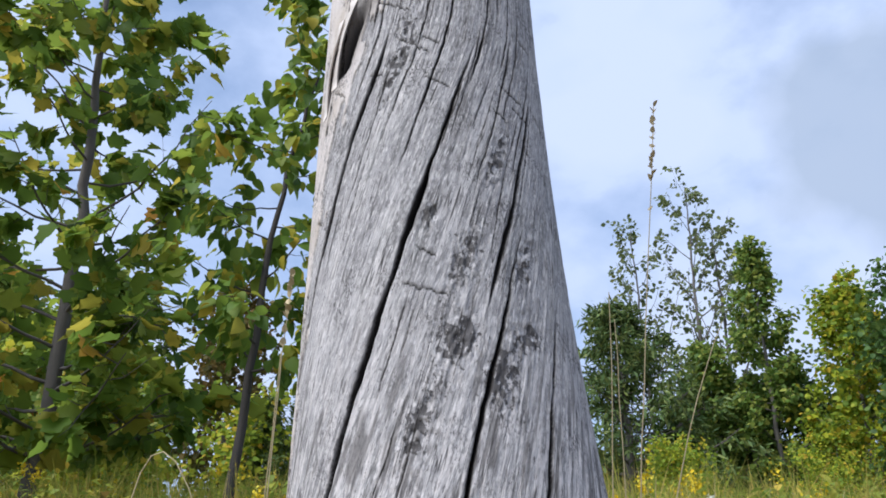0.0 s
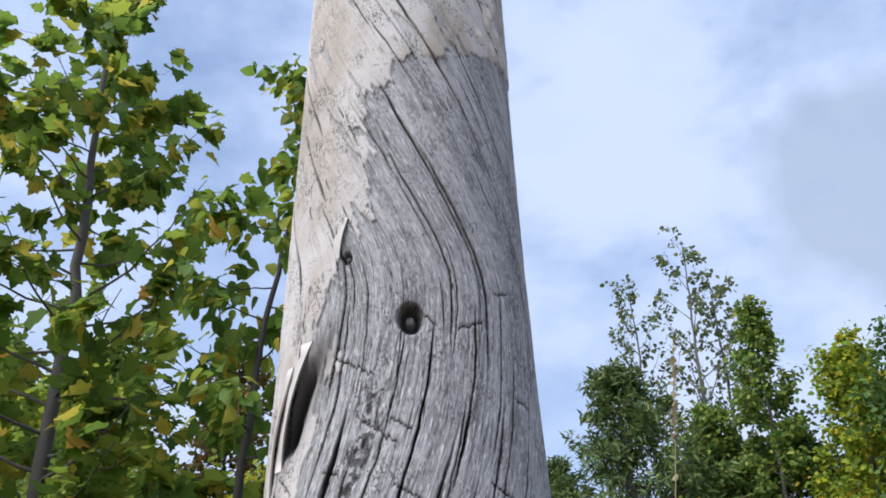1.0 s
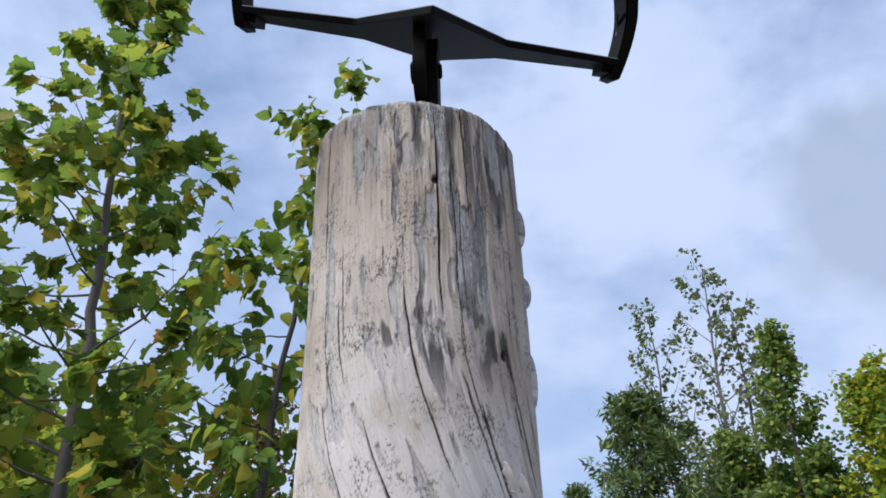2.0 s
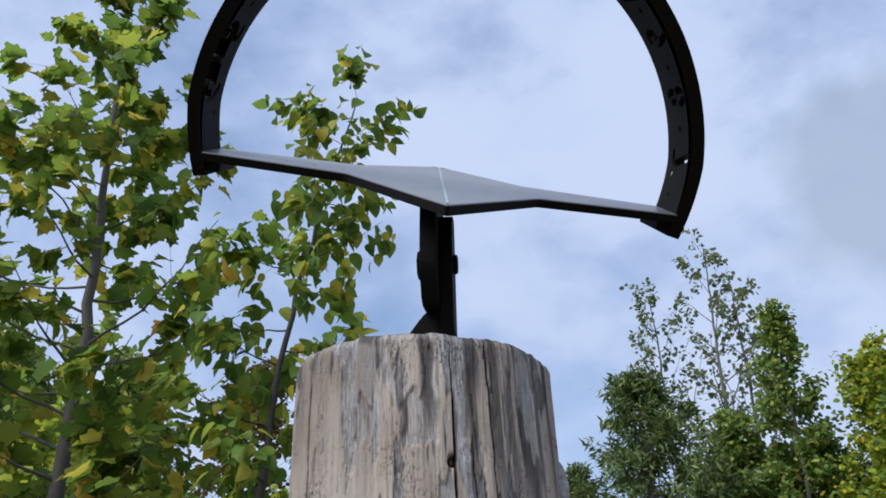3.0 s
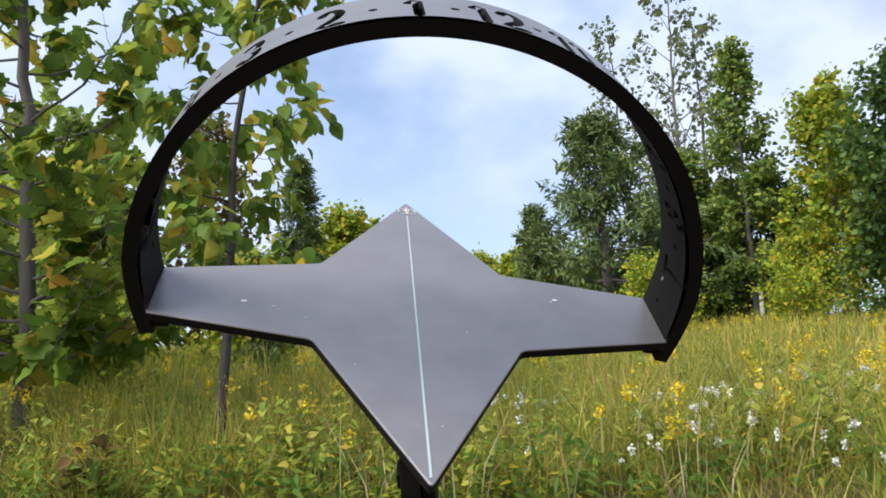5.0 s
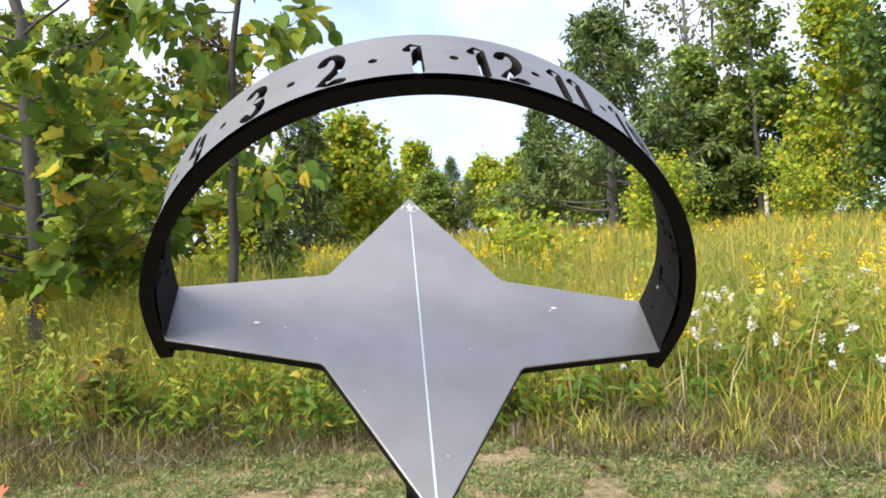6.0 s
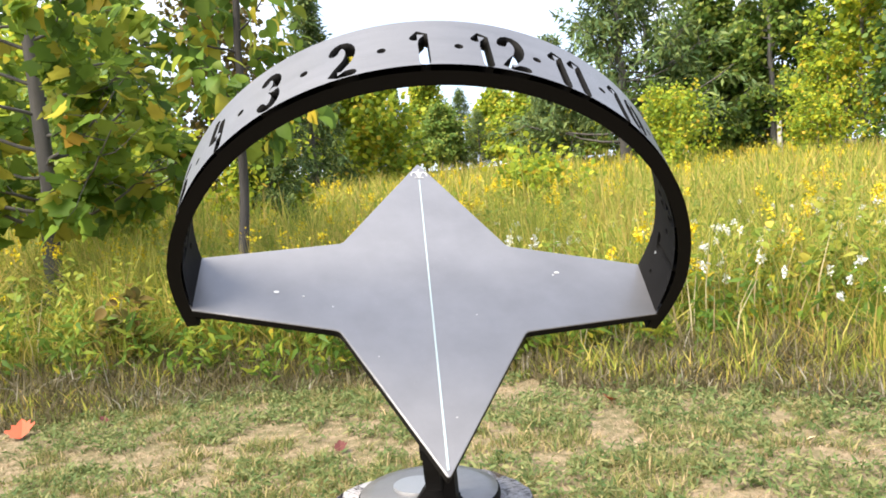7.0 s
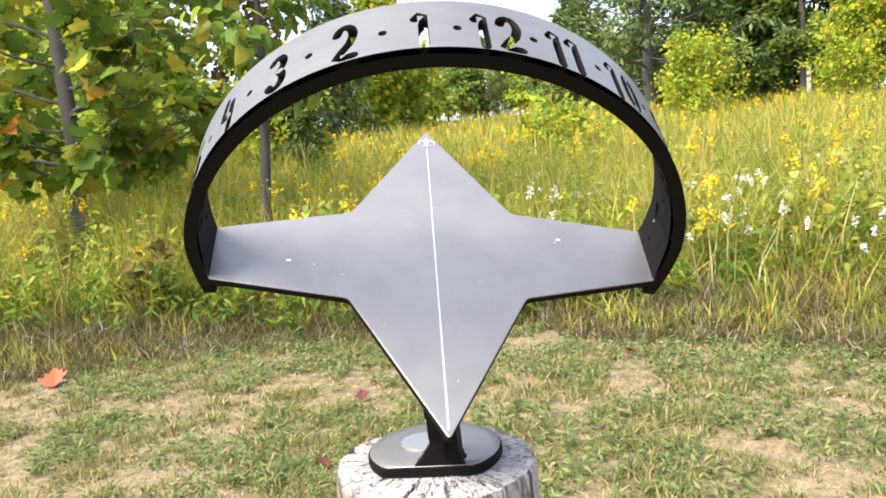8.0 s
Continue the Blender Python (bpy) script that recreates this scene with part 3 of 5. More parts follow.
    stain_shade, dep = np.maximum(stain_shade, 0.9 * np.exp(-((d - 0.004) / 0.010) ** 2) * step(0.505, 0.54, Z) * (1 - step(0.570, 0.600, Z))), np.maximum(dep, hollow * 0.006)
    check_shade = np.maximum(check_shade, np.minimum(1.0, hollow * 1.1))
    for t0, z0, wu, wz, k in ((0.16, 0.352, 0.014, 0.018, 0.9), (0.24, 0.395, 0.009, 0.022, 0.8), (0.62, 0.357, 0.014, 0.013, 0.8), (-0.20, 0.525, 0.010, 0.040, 0.7), (0.02, 0.42, 0.006, 0.012, 0.8), (0.55, 0.46, 0.006, 0.022, 0.8), (0.42, 0.335, 0.012, 0.020, 0.9), (-0.10, 0.31, 0.010, 0.020, 0.8), (0.70, 0.40, 0.007, 0.020, 0.8)):
        m = np.exp(-((PHI - t0 + grain_turn(z0)) * R / wu) ** 2 - ((Z - z0) / wz) ** 2)
        rough = fractal(PHI * 34, Z * 260, 61, 5)
        scar, dep = np.maximum(scar, k * m), np.maximum(dep, m * 0.0011 * step(0.42, 0.56, rough))
    streaks = step(0.52, 0.66, fractal(PHI * 11, Z * 7, 19, 4)) * step(0.92, 1.0, Z)
    dirt = step(0.56, 0.72, fractal(PHI * 14, Z * 26, 29, 4)) * (1 - cream)
    stain_shade = np.maximum(stain_shade, 0.42 * dirt * step(0.45, 0.6, fractal(TH * 60, Z * 500, 37, 2)))
    stain_shade = np.maximum(stain_shade, 0.28 * step(0.90, 1.0, Z) * step(0.35, 0.6, fractal(PHI * 5, Z * 5, 39, 4)))
    stain_shade = np.maximum(stain_shade, 0.85 * streaks * (0.45 + 0.55 * step(-0.3, 0.5, TH)))
    low = step(0.58, 0.70, fractal(PHI * 26, Z * 30, 23, 3)) * (1 - step(0.30, 0.42, Z))
    stain_shade = np.maximum(stain_shade, 0.65 * low)
    ridge = 0.0006 * (fractal(PHI * 55, Z * 35, 41, 4) - 0.5) + 0.0014 * (fractal(TH * 2.0, Z * 5, 43, 2) - 0.5) + 0.0006 * (fractal(PHI * 60, Z * 40, 45, 2) - 0.5)
    r = R + ridge + 0.0010 * cream - 0.0010 * flake - dep
    r = r - 0.0012 * step(POST_TOP - 0.003, POST_TOP, Z) - 0.0003 * step(0.985, 1.03, Z) * lattice(TH * 30, Z * 3, 3)
    cx, cy = post_axis(Z)
    X, Y = cx + r * np.sin(TH), cy - r * np.cos(TH)
    ZZ = Z + step(POST_TOP - 0.02, POST_TOP, Z) * (0.0030 * (fractal(TH * 6, Z * 0, 71, 4) - 0.5))
    n = nf + nb
    v = np.stack([X, Y, ZZ], -1).reshape(-1, 3)
    i, j = np.meshgrid(np.arange(nz - 1), np.arange(n), indexing="ij")
    a, b = (i * n + j).ravel(), (i * n + (j + 1) % n).ravel()
    trunk = array_object("shaft", v, np.stack([a, b, b + n, a + n], -1), M_WOOD, post, smooth=True)
    for key, val in (("grain", PHI), ("cream", cream * (1 - 0.55 * flake)), ("check_shade", check_shade), ("stain_shade", stain_shade), ("scar", scar)):
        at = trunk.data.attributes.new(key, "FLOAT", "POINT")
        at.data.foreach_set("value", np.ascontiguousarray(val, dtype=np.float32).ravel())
    # sawn top with radial checks
    rim = v[-n:]
    c = np.array([*post_axis(POST_TOP), POST_TOP])
    m = 26
    ks = np.linspace(1, 0, m, endpoint=False)
    tv = (c[None, None, :2] + (rim[None, :, :2] - c[None, None, :2]) * ks[:, None, None])
    ang = np.broadcast_to(th[None, :], (m, n))
    rad = np.broadcast_to(ks[:, None], (m, n))
    tz = POST_TOP + (rim[None, :, 2] - POST_TOP) * ks[:, None] ** 6 + 0.0012 * (fractal(ang * 6, rad * 9, 15, 3) - 0.5)
    for a0, w0 in ((0.3, 0.035), (-0.85, 0.030), (1.35, 0.035), (-0.2, 0.02), (2.4, 0.05), (-1.9, 0.05), (0.75, 0.02)):
        da = (ang - a0 + 0.10 * (lattice(rad * 7, ang * 0 + a0, 8) - 0.5) + np.pi) % (2 * np.pi) - np.pi
        tz = tz - 0.0035 * np.exp(-(da / w0) ** 2) * step(0.35, 0.7, rad)
    tvv = np.concatenate([np.concatenate([tv, tz[:, :, None]], -1).reshape(-1, 3), c[None]])
    i, j = np.meshgrid(np.arange(m - 1), np.arange(n), indexing="ij")
    a, b = (i * n + j).ravel(), (i * n + (j + 1) % n).ravel()
    tri1, tri2 = np.stack([a, b, b + n], -1), np.stack([a, b + n, a + n], -1)
    last = (m - 1) * n
    cap = np.stack([last + np.arange(n), last + (np.arange(n) + 1) % n, np.full(n, len(tvv) - 1)], -1)
    array_object("sawn_top", tvv, np.concatenate([tri1, tri2, cap]), M_END, post, smooth=True)["label"] = "pale checked end grain"

    # lifted strips and flakes of bark, standing off the wood
    def strip(t0, z0, t1, z1, wide, lift, curl, seed, material=M_BARK_FLAKE, label="lifted pale bark flake"):
        rg = np.random.RandomState(seed)
        nu, nv = 7, 12
        vv, ff = [], []
        for s in (0.0, 1.0):
            for q in range(nv):
                f = q / (nv - 1)
                zz = z0 + (z1 - z0) * f
                cxx, cyy = post_axis(zz)
                wv = wide * (1 + 0.5 * (noise.noise((zz * 260, seed, 0)))) * (0.35 + 0.65 * math.sin(math.pi * min(0.96, f + 0.08)) ** 0.7) * (0.8 + 0.35 * rg.rand() if s == 0 else 1)
                for p in range(nu):
                    g = p / (nu - 1)
                    tt = t0 + (t1 - t0) * f + (g - 1) * wv / 0.066
                    rr = post_radius(zz) + 0.0012 + lift * g ** 2 * math.sin(math.pi * f) ** curl - 0.0009 * s
                    vv.append((cxx + rr * math.sin(tt), cyy - rr * math.cos(tt), zz))
        k = nu * nv
        for s in (0, 1):
            for q in range(nv - 1):
                for p in range(nu - 1):
                    a = s * k + q * nu + p
                    ff.append((a, a + 1, a + nu + 1, a + nu))
        for q in range(nv - 1):
            for p in (0, nu - 1):
                a = q * nu + p
                ff.append((a, a + nu, a + nu + k, a + k))
        for p in range(nu - 1):
            for q in (0, nv - 1):
                a = q * nu + p
                ff.append((a, a + 1, a + 1 + k, a + k))
        mesh_object("bark_flake", vv, ff, material, post, True, label)

    strip(-0.86, 0.520, -0.62, 0.580, 0.014, 0.0036, 0.8, 1)
    strip(-1.02, 0.505, -0.82, 0.570, 0.012, 0.0030, 1.0, 2)
    strip(1.12, 0.782, 1.04, 0.800, 0.006, 0.0026, 1.0, 3)
    strip(1.00, 0.796, 0.95, 0.812, 0.005, 0.0022, 1.0, 13)
    strip(1.22, 0.772, 1.16, 0.790, 0.005, 0.0026, 1.0, 14)
    strip(0.90, 0.812, 0.82, 0.826, 0.004, 0.0018, 1.0, 15)
    strip(1.08, 0.806, 1.02, 0.822, 0.005, 0.0020, 1.2, 4)
    strip(1.46, 0.965, 1.44, 0.992, 0.0026, 0.0034, 0.6, 5, M_WOOD, "curled grey wood splinter")
    strip(1.50, 0.925, 1.48, 0.945, 0.0022, 0.0034, 0.6, 6, M_WOOD, "curled grey wood splinter")
    strip(1.44, 0.862, 1.41, 0.895, 0.0026, 0.0030, 0.6, 7, M_WOOD, "curled grey wood splinter")
    for t0, z0, k in ((-0.30, 0.690, 0.8), (-0.38, 0.705, 0.9), (-0.10, 0.752, 0.8), (0.02, 0.760, 0.7), (-0.55, 0.665, 1.0), (-0.62, 0.735, 0.8), (0.30, 0.850, 0.6), (0.12, 0.838, 0.6), (-0.72, 0.650, 1.2), (-0.86, 0.700, 1.2), (0.86, 0.775, 1.1), (0.98, 0.790, 1.2), (1.05, 0.770, 1.2)):
        strip(t0, z0, t0 - 0.06, z0 + 0.010 * k, 0.0030 * k, 0.0016, 0.9, int(z0 * 1000))
    strip(-0.42, 0.622, -0.36, 0.645, 0.006, 0.0016, 1.0, 8)
    return post


build_post()

# ---- sundial ----
RING = 0.15
HUB = (0, 0, 1.165)
TURN = Matrix(((0.9794, -0.0868, 0.1825), (0.1763, 0.8082, -0.5619), (-0.0987, 0.5825, 0.8068))).to_4x4()


def stroke(points, w):
    """Closed outline of a rounded pen stroke along points."""
    p = [Vector(q) for q in points]
    left, right = [], []
    for i, q in enumerate(p):
        d = (p[min(i + 1, len(p) - 1)] - p[max(i - 1, 0)]).normalized()
        nrm = Vector((-d.y, d.x))
        left.append(q + nrm * w)
        right.append(q - nrm * w)
    d0, d1 = (p[0] - p[1]).normalized(), (p[-1] - p[-2]).normalized()

    def cap(c, d):
        return [c + Vector((d.x * math.cos(a) - d.y * math.sin(a), d.x * math.sin(a) + d.y * math.cos(a))) * w for a in (0.9, 0.3, -0.3, -0.9)]
    return [tuple(q) for q in left + cap(p[-1], d1) + right[::-1] + cap(p[0], d0)]


def arc(cx, cy, rx, ry, a0, a1, k=9):
    return [(cx + rx * math.cos(radians(a0 + (a1 - a0) * i / k)), cy + ry * math.sin(radians(a0 + (a1 - a0) * i / k))) for i in range(k + 1)]


def digit(c):
    """Pen strokes of a numeral in a box 0.6 wide, 1 high, centred."""
    if c == "1":
        return [[(-0.20, 0.30), (-0.02, 0.46), (0.03, 0.42), (0.03, 0.1), (0.03, -0.5)]]
    if c == "2":
        return [arc(0, 0.20, 0.26, 0.28, 165, -20, 8) + [(0.16, -0.08), (-0.08, -0.30), (-0.24, -0.47), (-0.10, -0.47), (0.12, -0.47), (0.30, -0.47)]]
    if c == "3":
        return [arc(-0.02, 0.25, 0.24, 0.23, 150, -60, 8), arc(-0.04, -0.22, 0.27, 0.26, 62, -150, 9)]
    if c == "4":
        return [[(-0.12, 0.46), (-0.20, 0.20), (-0.26, -0.04), (-0.10, -0.07), (0.08, -0.07)], [(0.20, 0.30), (0.20, 0.0), (0.20, -0.5)]]
    if c == "5":
        return [[(0.24, 0.46), (0.05, 0.46), (-0.18, 0.45)], [(-0.22, 0.28), (-0.22, 0.12), (-0.05, 0.13)] + arc(-0.03, -0.18, 0.27, 0.29, 70, -140, 8)]
    if c == "6":
        return [[(0.20, 0.46), (-0.08, 0.22), (-0.23, -0.08)] + arc(0.0, -0.24, 0.24, 0.24, 180, 340, 6), arc(0.0, -0.20, 0.22, 0.20, 20, 110, 4)]
    if c == "7":
        return [[(-0.25, 0.45), (0.0, 0.45), (0.22, 0.45), (0.10, 0.1), (-0.08, -0.5)]]
    if c == "8":
        return [arc(0, 0.24, 0.20, 0.21, 110, 430, 11)[:-2], arc(0, -0.23, 0.25, 0.25, 110, 420, 11)[:-2]]
    if c == "9":
        return [arc(0, 0.22, 0.23, 0.24, 60, 330, 9), [(0.26, 0.10), (0.20, -0.2), (0.06, -0.5)]]
    return [arc(0, 0, 0.22, 0.46, 105, 255, 8), arc(0, 0, 0.22, 0.46, 75, -75, 8)]


def build_sundial():
    dial = tagged(new("sundial"), "dark steel sundial with star plate and numbered half ring", "sundial")
    dial.matrix_world = Matrix.Translation(HUB) @ TURN
    S = RING
    # star plate
    a, b = 0.999, 0.874
    pts = [(0, a), (0.3705, 0.345), (0.985, 0.226), (0.985, -0.078), (0.371, -0.194), (0, -b), (-0.371, -0.194), (-0.985, -0.078), (-0.985, 0.226), (-0.3705, 0.345)]
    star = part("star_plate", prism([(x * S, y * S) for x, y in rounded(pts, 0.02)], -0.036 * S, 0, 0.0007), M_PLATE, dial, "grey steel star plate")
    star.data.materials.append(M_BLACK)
    # edges and underside go near black, their shade and dark reflections painted in
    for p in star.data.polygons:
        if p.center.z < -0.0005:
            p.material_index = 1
    # inlaid noon line and the small lily at its head
    line = [(-0.0042, -0.84), (0.0042, -0.84), (0.0030, 0.85), (-0.0030, 0.85)]
    part("noon_line", prism([(x * S, y * S) for x, y in line], -0.001, 0.0004), M_INLAY, star, "pale inlaid noon line")
    lily = [[(0, 0.855), (0, 0.90), (0, 0.955)], arc(0.040, 0.895, 0.028, 0.030, 200, -20, 7), arc(-0.040, 0.895, 0.028, 0.030, -20, 200, 7), [(-0.035, 0.862), (0, 0.868), (0.035, 0.862)], [(0, 0.955), (-0.014, 0.925), (0, 0.90), (0.014, 0.925)]]
    for k in lily:
        part("lily_mark", prism([(x * S, y * S) for x, y in stroke([(0.58 * q, 0.90 + 0.75 * (w - 0.90)) for q, w in k], 0.0018)], -0.001, 0.0004), M_CHIP, star, "pale engraved mark")
    rng = random.Random(3)
    for x, y, r in ((-0.630, 0.024, 0.014), (-0.52, 0.0, 0.005), (0.563, 0.166, 0.011), (0.545, 0.150, 0.005), (-0.40, -0.06, 0.004), (0.18, -0.10, 0.003), (-0.22, -0.33, 0.003), (0.05, -0.62, 0.003)):
        o = [(x * S + r * S * (0.7 + 0.5 * rng.random()) * math.cos(q * 0.9), y * S + r * S * 0.6 * (0.7 + 0.5 * rng.random()) * math.sin(q * 0.9)) for q in range(7)]
        part("paint_chip", prism(o, -0.0005, 0.0003), M_CHIP, star, "bare chipped spot")

    # hour band: a flat strip with its numerals cut right through, then bent
    half = math.pi / 2 + 0.185
    y0, y1, thick = -0.085, 0.230, 0.052
    cu = bpy.data.curves.new("hour_band", "CURVE")
    cu.dimensions, cu.fill_mode, cu.extrude = "2D", "BOTH", thick / 2

    def spline(pts2):
        sp = cu.splines.new("POLY")
        sp.points.add(len(pts2) - 1)
        for q, (u, v) in zip(sp.points, pts2):
            q.co = (u, v, 0, 1)
        sp.use_cyclic_u = True

    spline([(-half, y0), (half, y0), (half, y1), (-half, y1)])
    mid, tall = 0.062, 0.185
    hours = [("6", -82.5), ("5", -67.5), ("4", -52.5), ("3", -37.5), ("2", -22.5), ("1", -7.5), ("12", 7.5), ("11", 22.5), ("10", 37.5), ("9", 52.5), ("8", 67.5), ("7", 82.5)]
    for text, deg in hours:
        u0 = radians(deg + (1.2 if deg < 0 else 0.0))
        for k, c in enumerate(text):
            off = 0 if len(text) == 1 else (-0.042, 0.050)[k] if text != "11" else (-0.036, 0.040)[k]
            for s in digit(c):
                spline(stroke([(u0 + off + x * tall * 0.62, mid + y * tall) for x, y in s], 0.0172))
    for k in range(-5, 6):
        u0 = radians(15 * k + (1.2 if k < 0 else 0.3))
        spline([(u0 + 0.015 * math.cos(q * math.pi / 6), mid + 0.015 * math.sin(q * math.pi / 6)) for q in range(12)])
    spline([(half - 0.16 + 0.012 * math.cos(q * math.pi / 5), mid + 0.05 + 0.012 * math.sin(q * math.pi / 5)) for q in range(10)])
    tmp = bpy.data.objects.new("flat", cu)
    scene.collection.objects.link(tmp)
    flat = bpy.data.meshes.new_from_object(tmp.evaluated_get(bpy.context.evaluated_depsgraph_get()))
    bpy.data.objects.remove(tmp)
    bm = bmesh.new()
    bm.from_mesh(flat)
    bmesh.ops.remove_doubles(bm, verts=bm.verts, dist=1e-5)
    for k in range(-59, 60):
        u = half * k / 60
        bmesh.ops.bisect_plane(bm, geom=bm.verts[:] + bm.edges[:] + bm.faces[:], plane_co=(u, 0, 0), plane_no=(1, 0, 0))
    # inner face and cut walls get darker steels, shade put into their colour
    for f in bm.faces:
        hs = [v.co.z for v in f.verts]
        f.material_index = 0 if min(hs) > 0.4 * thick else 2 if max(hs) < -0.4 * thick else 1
    for v in bm.verts:
        u, y, h = v.co
        rr = 1.024 + (h - thick / 2)
        x, z = -0.002 + rr * 1.002 * math.sin(u), 0.088 + rr * math.cos(u)
        inn = min(1.0, max(0.0, (0.20 - z) / 0.30))
        x *= 1 - 0.026 * inn - 0.009 * (1 - (y - y0) / (y1 - y0)) * min(1.0, max(0.0, (0.95 - z) / 0.4))
        v.co = (x * S, (y - (0.078 - 0.050 * (y - y0) / (y1 - y0)) * z) * S, z * S)
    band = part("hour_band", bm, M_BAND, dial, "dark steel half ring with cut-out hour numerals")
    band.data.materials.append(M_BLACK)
    band.data.materials.append(M_INNER_SHADE)
    # fixing bolts of the band
    for sx in (-1, 1):
        bm = cylinder(0.012 * S, 0, 0.022 * S, 12, 0.0002)
        bmesh.ops.transform(bm, matrix=pose(sx * 0.985 * S, 0.13 * S, 0.15 * S, 0, -90 * sx, 0), verts=bm.verts)
        part("band_bolt", bm, M_BLACK if sx < 0 else M_ZINC, dial, "small black bolt" if sx < 0 else "small bolt worn to bare steel")
        # corner brackets under the arms
        bm = prism(rounded([(-0.05 * S, -0.06 * S), (0.05 * S, -0.06 * S), (0.05 * S, 0.20 * S), (-0.05 * S, 0.20 * S)], 0.01 * S, 2), -0.075 * S, -0.037 * S, 0.0004)
        bmesh.ops.transform(bm, matrix=pose(sx * 0.93 * S, 0, 0), verts=bm.verts)
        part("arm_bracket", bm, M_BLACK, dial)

    # foot, standing on the post (its parts are set upright in the world)
    back = dial.matrix_world.inverted()

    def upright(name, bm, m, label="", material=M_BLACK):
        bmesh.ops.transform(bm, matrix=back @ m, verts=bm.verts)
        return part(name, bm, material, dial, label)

    ztop = POST_TOP + 0.001
    prof = [(0.0448, 0.0), (0.0452, 0.002), (0.0450, 0.0048), (0.0438, 0.0062), (0.036, 0.0074), (0.020, 0.0080), (0.0, 0.0082)]
    bm = bmesh.new()
    rings = []
    lip = -0.0335
    for r, h in prof[:-1]:
        rings.append([bm.verts.new((r * math.cos(q * math.pi / 24) * 0.98, max(r * math.sin(q * math.pi / 24), lip * min(1.0, r / 0.0450 + 0.02)), h)) for q in range(48)])
    tip = bm.verts.new((0, 0, prof[-1][1]))
    for lo, hi in zip(rings, rings[1:]):
        for q in range(48):
            bm.faces.new((lo[q], lo[(q + 1) % 48], hi[(q + 1) % 48], hi[q]))
    for q in range(48):
        bm.faces.new((rings[-1][q], rings[-1][(q + 1) % 48], tip))
    bm.faces.new(rings[0][::-1])
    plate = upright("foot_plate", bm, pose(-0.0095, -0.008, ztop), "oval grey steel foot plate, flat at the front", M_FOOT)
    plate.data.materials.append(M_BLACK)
    # rim and underside take the near-black steel as painted shade; the top stays grey
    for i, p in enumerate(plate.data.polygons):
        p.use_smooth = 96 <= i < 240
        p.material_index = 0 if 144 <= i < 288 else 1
    bm = cylinder(0.0155, 0, 0.002, 32, 0.0004)
    upright("washer", bm, pose(-0.0165, -0.006, ztop + 0.0072, 0, 2, 0), "pale zinc washer", M_ZINC)

    # welded upright lug, its gusset, the hanging lug and the clamp bolt; all lie in planes across x
    def slab(outline, x0, x1, bevel=0.0005):
        bm = prism(outline, 0, x1 - x0, bevel)
        bmesh.ops.transform(bm, matrix=Matrix(((0, 0, 1, x0), (1, 0, 0, 0), (0, 1, 0, 0), (0, 0, 0, 1))), verts=bm.verts)
        return bm

    lug = rounded([(-0.044, 0.004), (-0.018, 0.004), (-0.028, 0.030), (-0.042, 0.078), (-0.058, 0.072), (-0.060, 0.045)], 0.006, 4)
    upright("upright_lug", slab(lug, 0.0030, 0.0095), pose(0, 0.004, ztop))
    hang = rounded([(-0.074, 0.0715), (-0.030, 0.1020), (-0.028, 0.050), (-0.036, 0.026), (-0.060, 0.022), (-0.072, 0.036)], 0.007, 4)
    upright("hanging_lug", slab(hang, -0.0055, 0.0028), pose(0, 0.004, ztop))
    web = rounded([(-0.026, 0.0), (0.018, 0.0), (0.0105, 0.005), (0.0085, 0.022), (-0.0045, 0.022), (-0.0105, 0.014), (-0.0165, 0.005)], 0.003, 3)
    bm = prism(web, 0, 0.009, 0.0005)
    bmesh.ops.transform(bm, matrix=pose(0, -0.0315, ztop + 0.003, 90, 0, 0), verts=bm.verts)
    upright("front_web", bm, pose(0, 0, 0))
    gus = rounded([(-0.042, 0.0), (-0.014, 0.0), (-0.030, 0.020), (-0.041, 0.020)], 0.004, 3)
    bm = slab(gus, -0.0035, 0.0050)
    for v in bm.verts:
        if v.co.x < 0.0:
            v.co.x -= 0.0055 * (1 - v.co.z / 0.022)
    upright("gusset", bm, pose(0, 0.004, ztop + 0.003))
    for x0, x1, r in ((-0.0085, -0.0043, 0.0075), (0.0093, 0.0120, 0.0050)):
        bm = cylinder(r, 0, x1 - x0, 6, 0.0005)
        bmesh.ops.transform(bm, matrix=pose(x0, 0, 0, 0, 90, 0), verts=bm.verts)
        upright("clamp_bolt", bm, pose(0, -0.048, ztop + 0.0465), "black hexagon bolt")
    for y, x in ((-0.022, 0.0085), (-0.030, 0.0105)):
        bm = cylinder(0.009, -0.002, 0.004, 14, 0.0015, 0.005)
        upright("weld_bead", bm, pose(x - 0.004, y, ztop + 0.006))
    return dial


build_sundial()


# ---- plants ----
MAPLE = [(0, 0), (0.14, -0.10), (0.38, -0.06), (0.35, 0.10), (0.60, 0.30), (0.57, 0.44), (0.40, 0.45), (0.36, 0.56), (0.38, 0.72), (0.21, 0.70), (0.15, 0.84), (0, 1.02)]
OVATE = [(0, 0), (0.22, 0.08), (0.36, 0.30), (0.33, 0.55), (0.16, 0.82), (0, 1.0)]
SMALL = [(0, 0), (0.40, 0.30), (0.30, 0.72), (0, 1.0)]
NEEDLE = [(0, 0), (0.13, 0.5), (0, 1.0)]


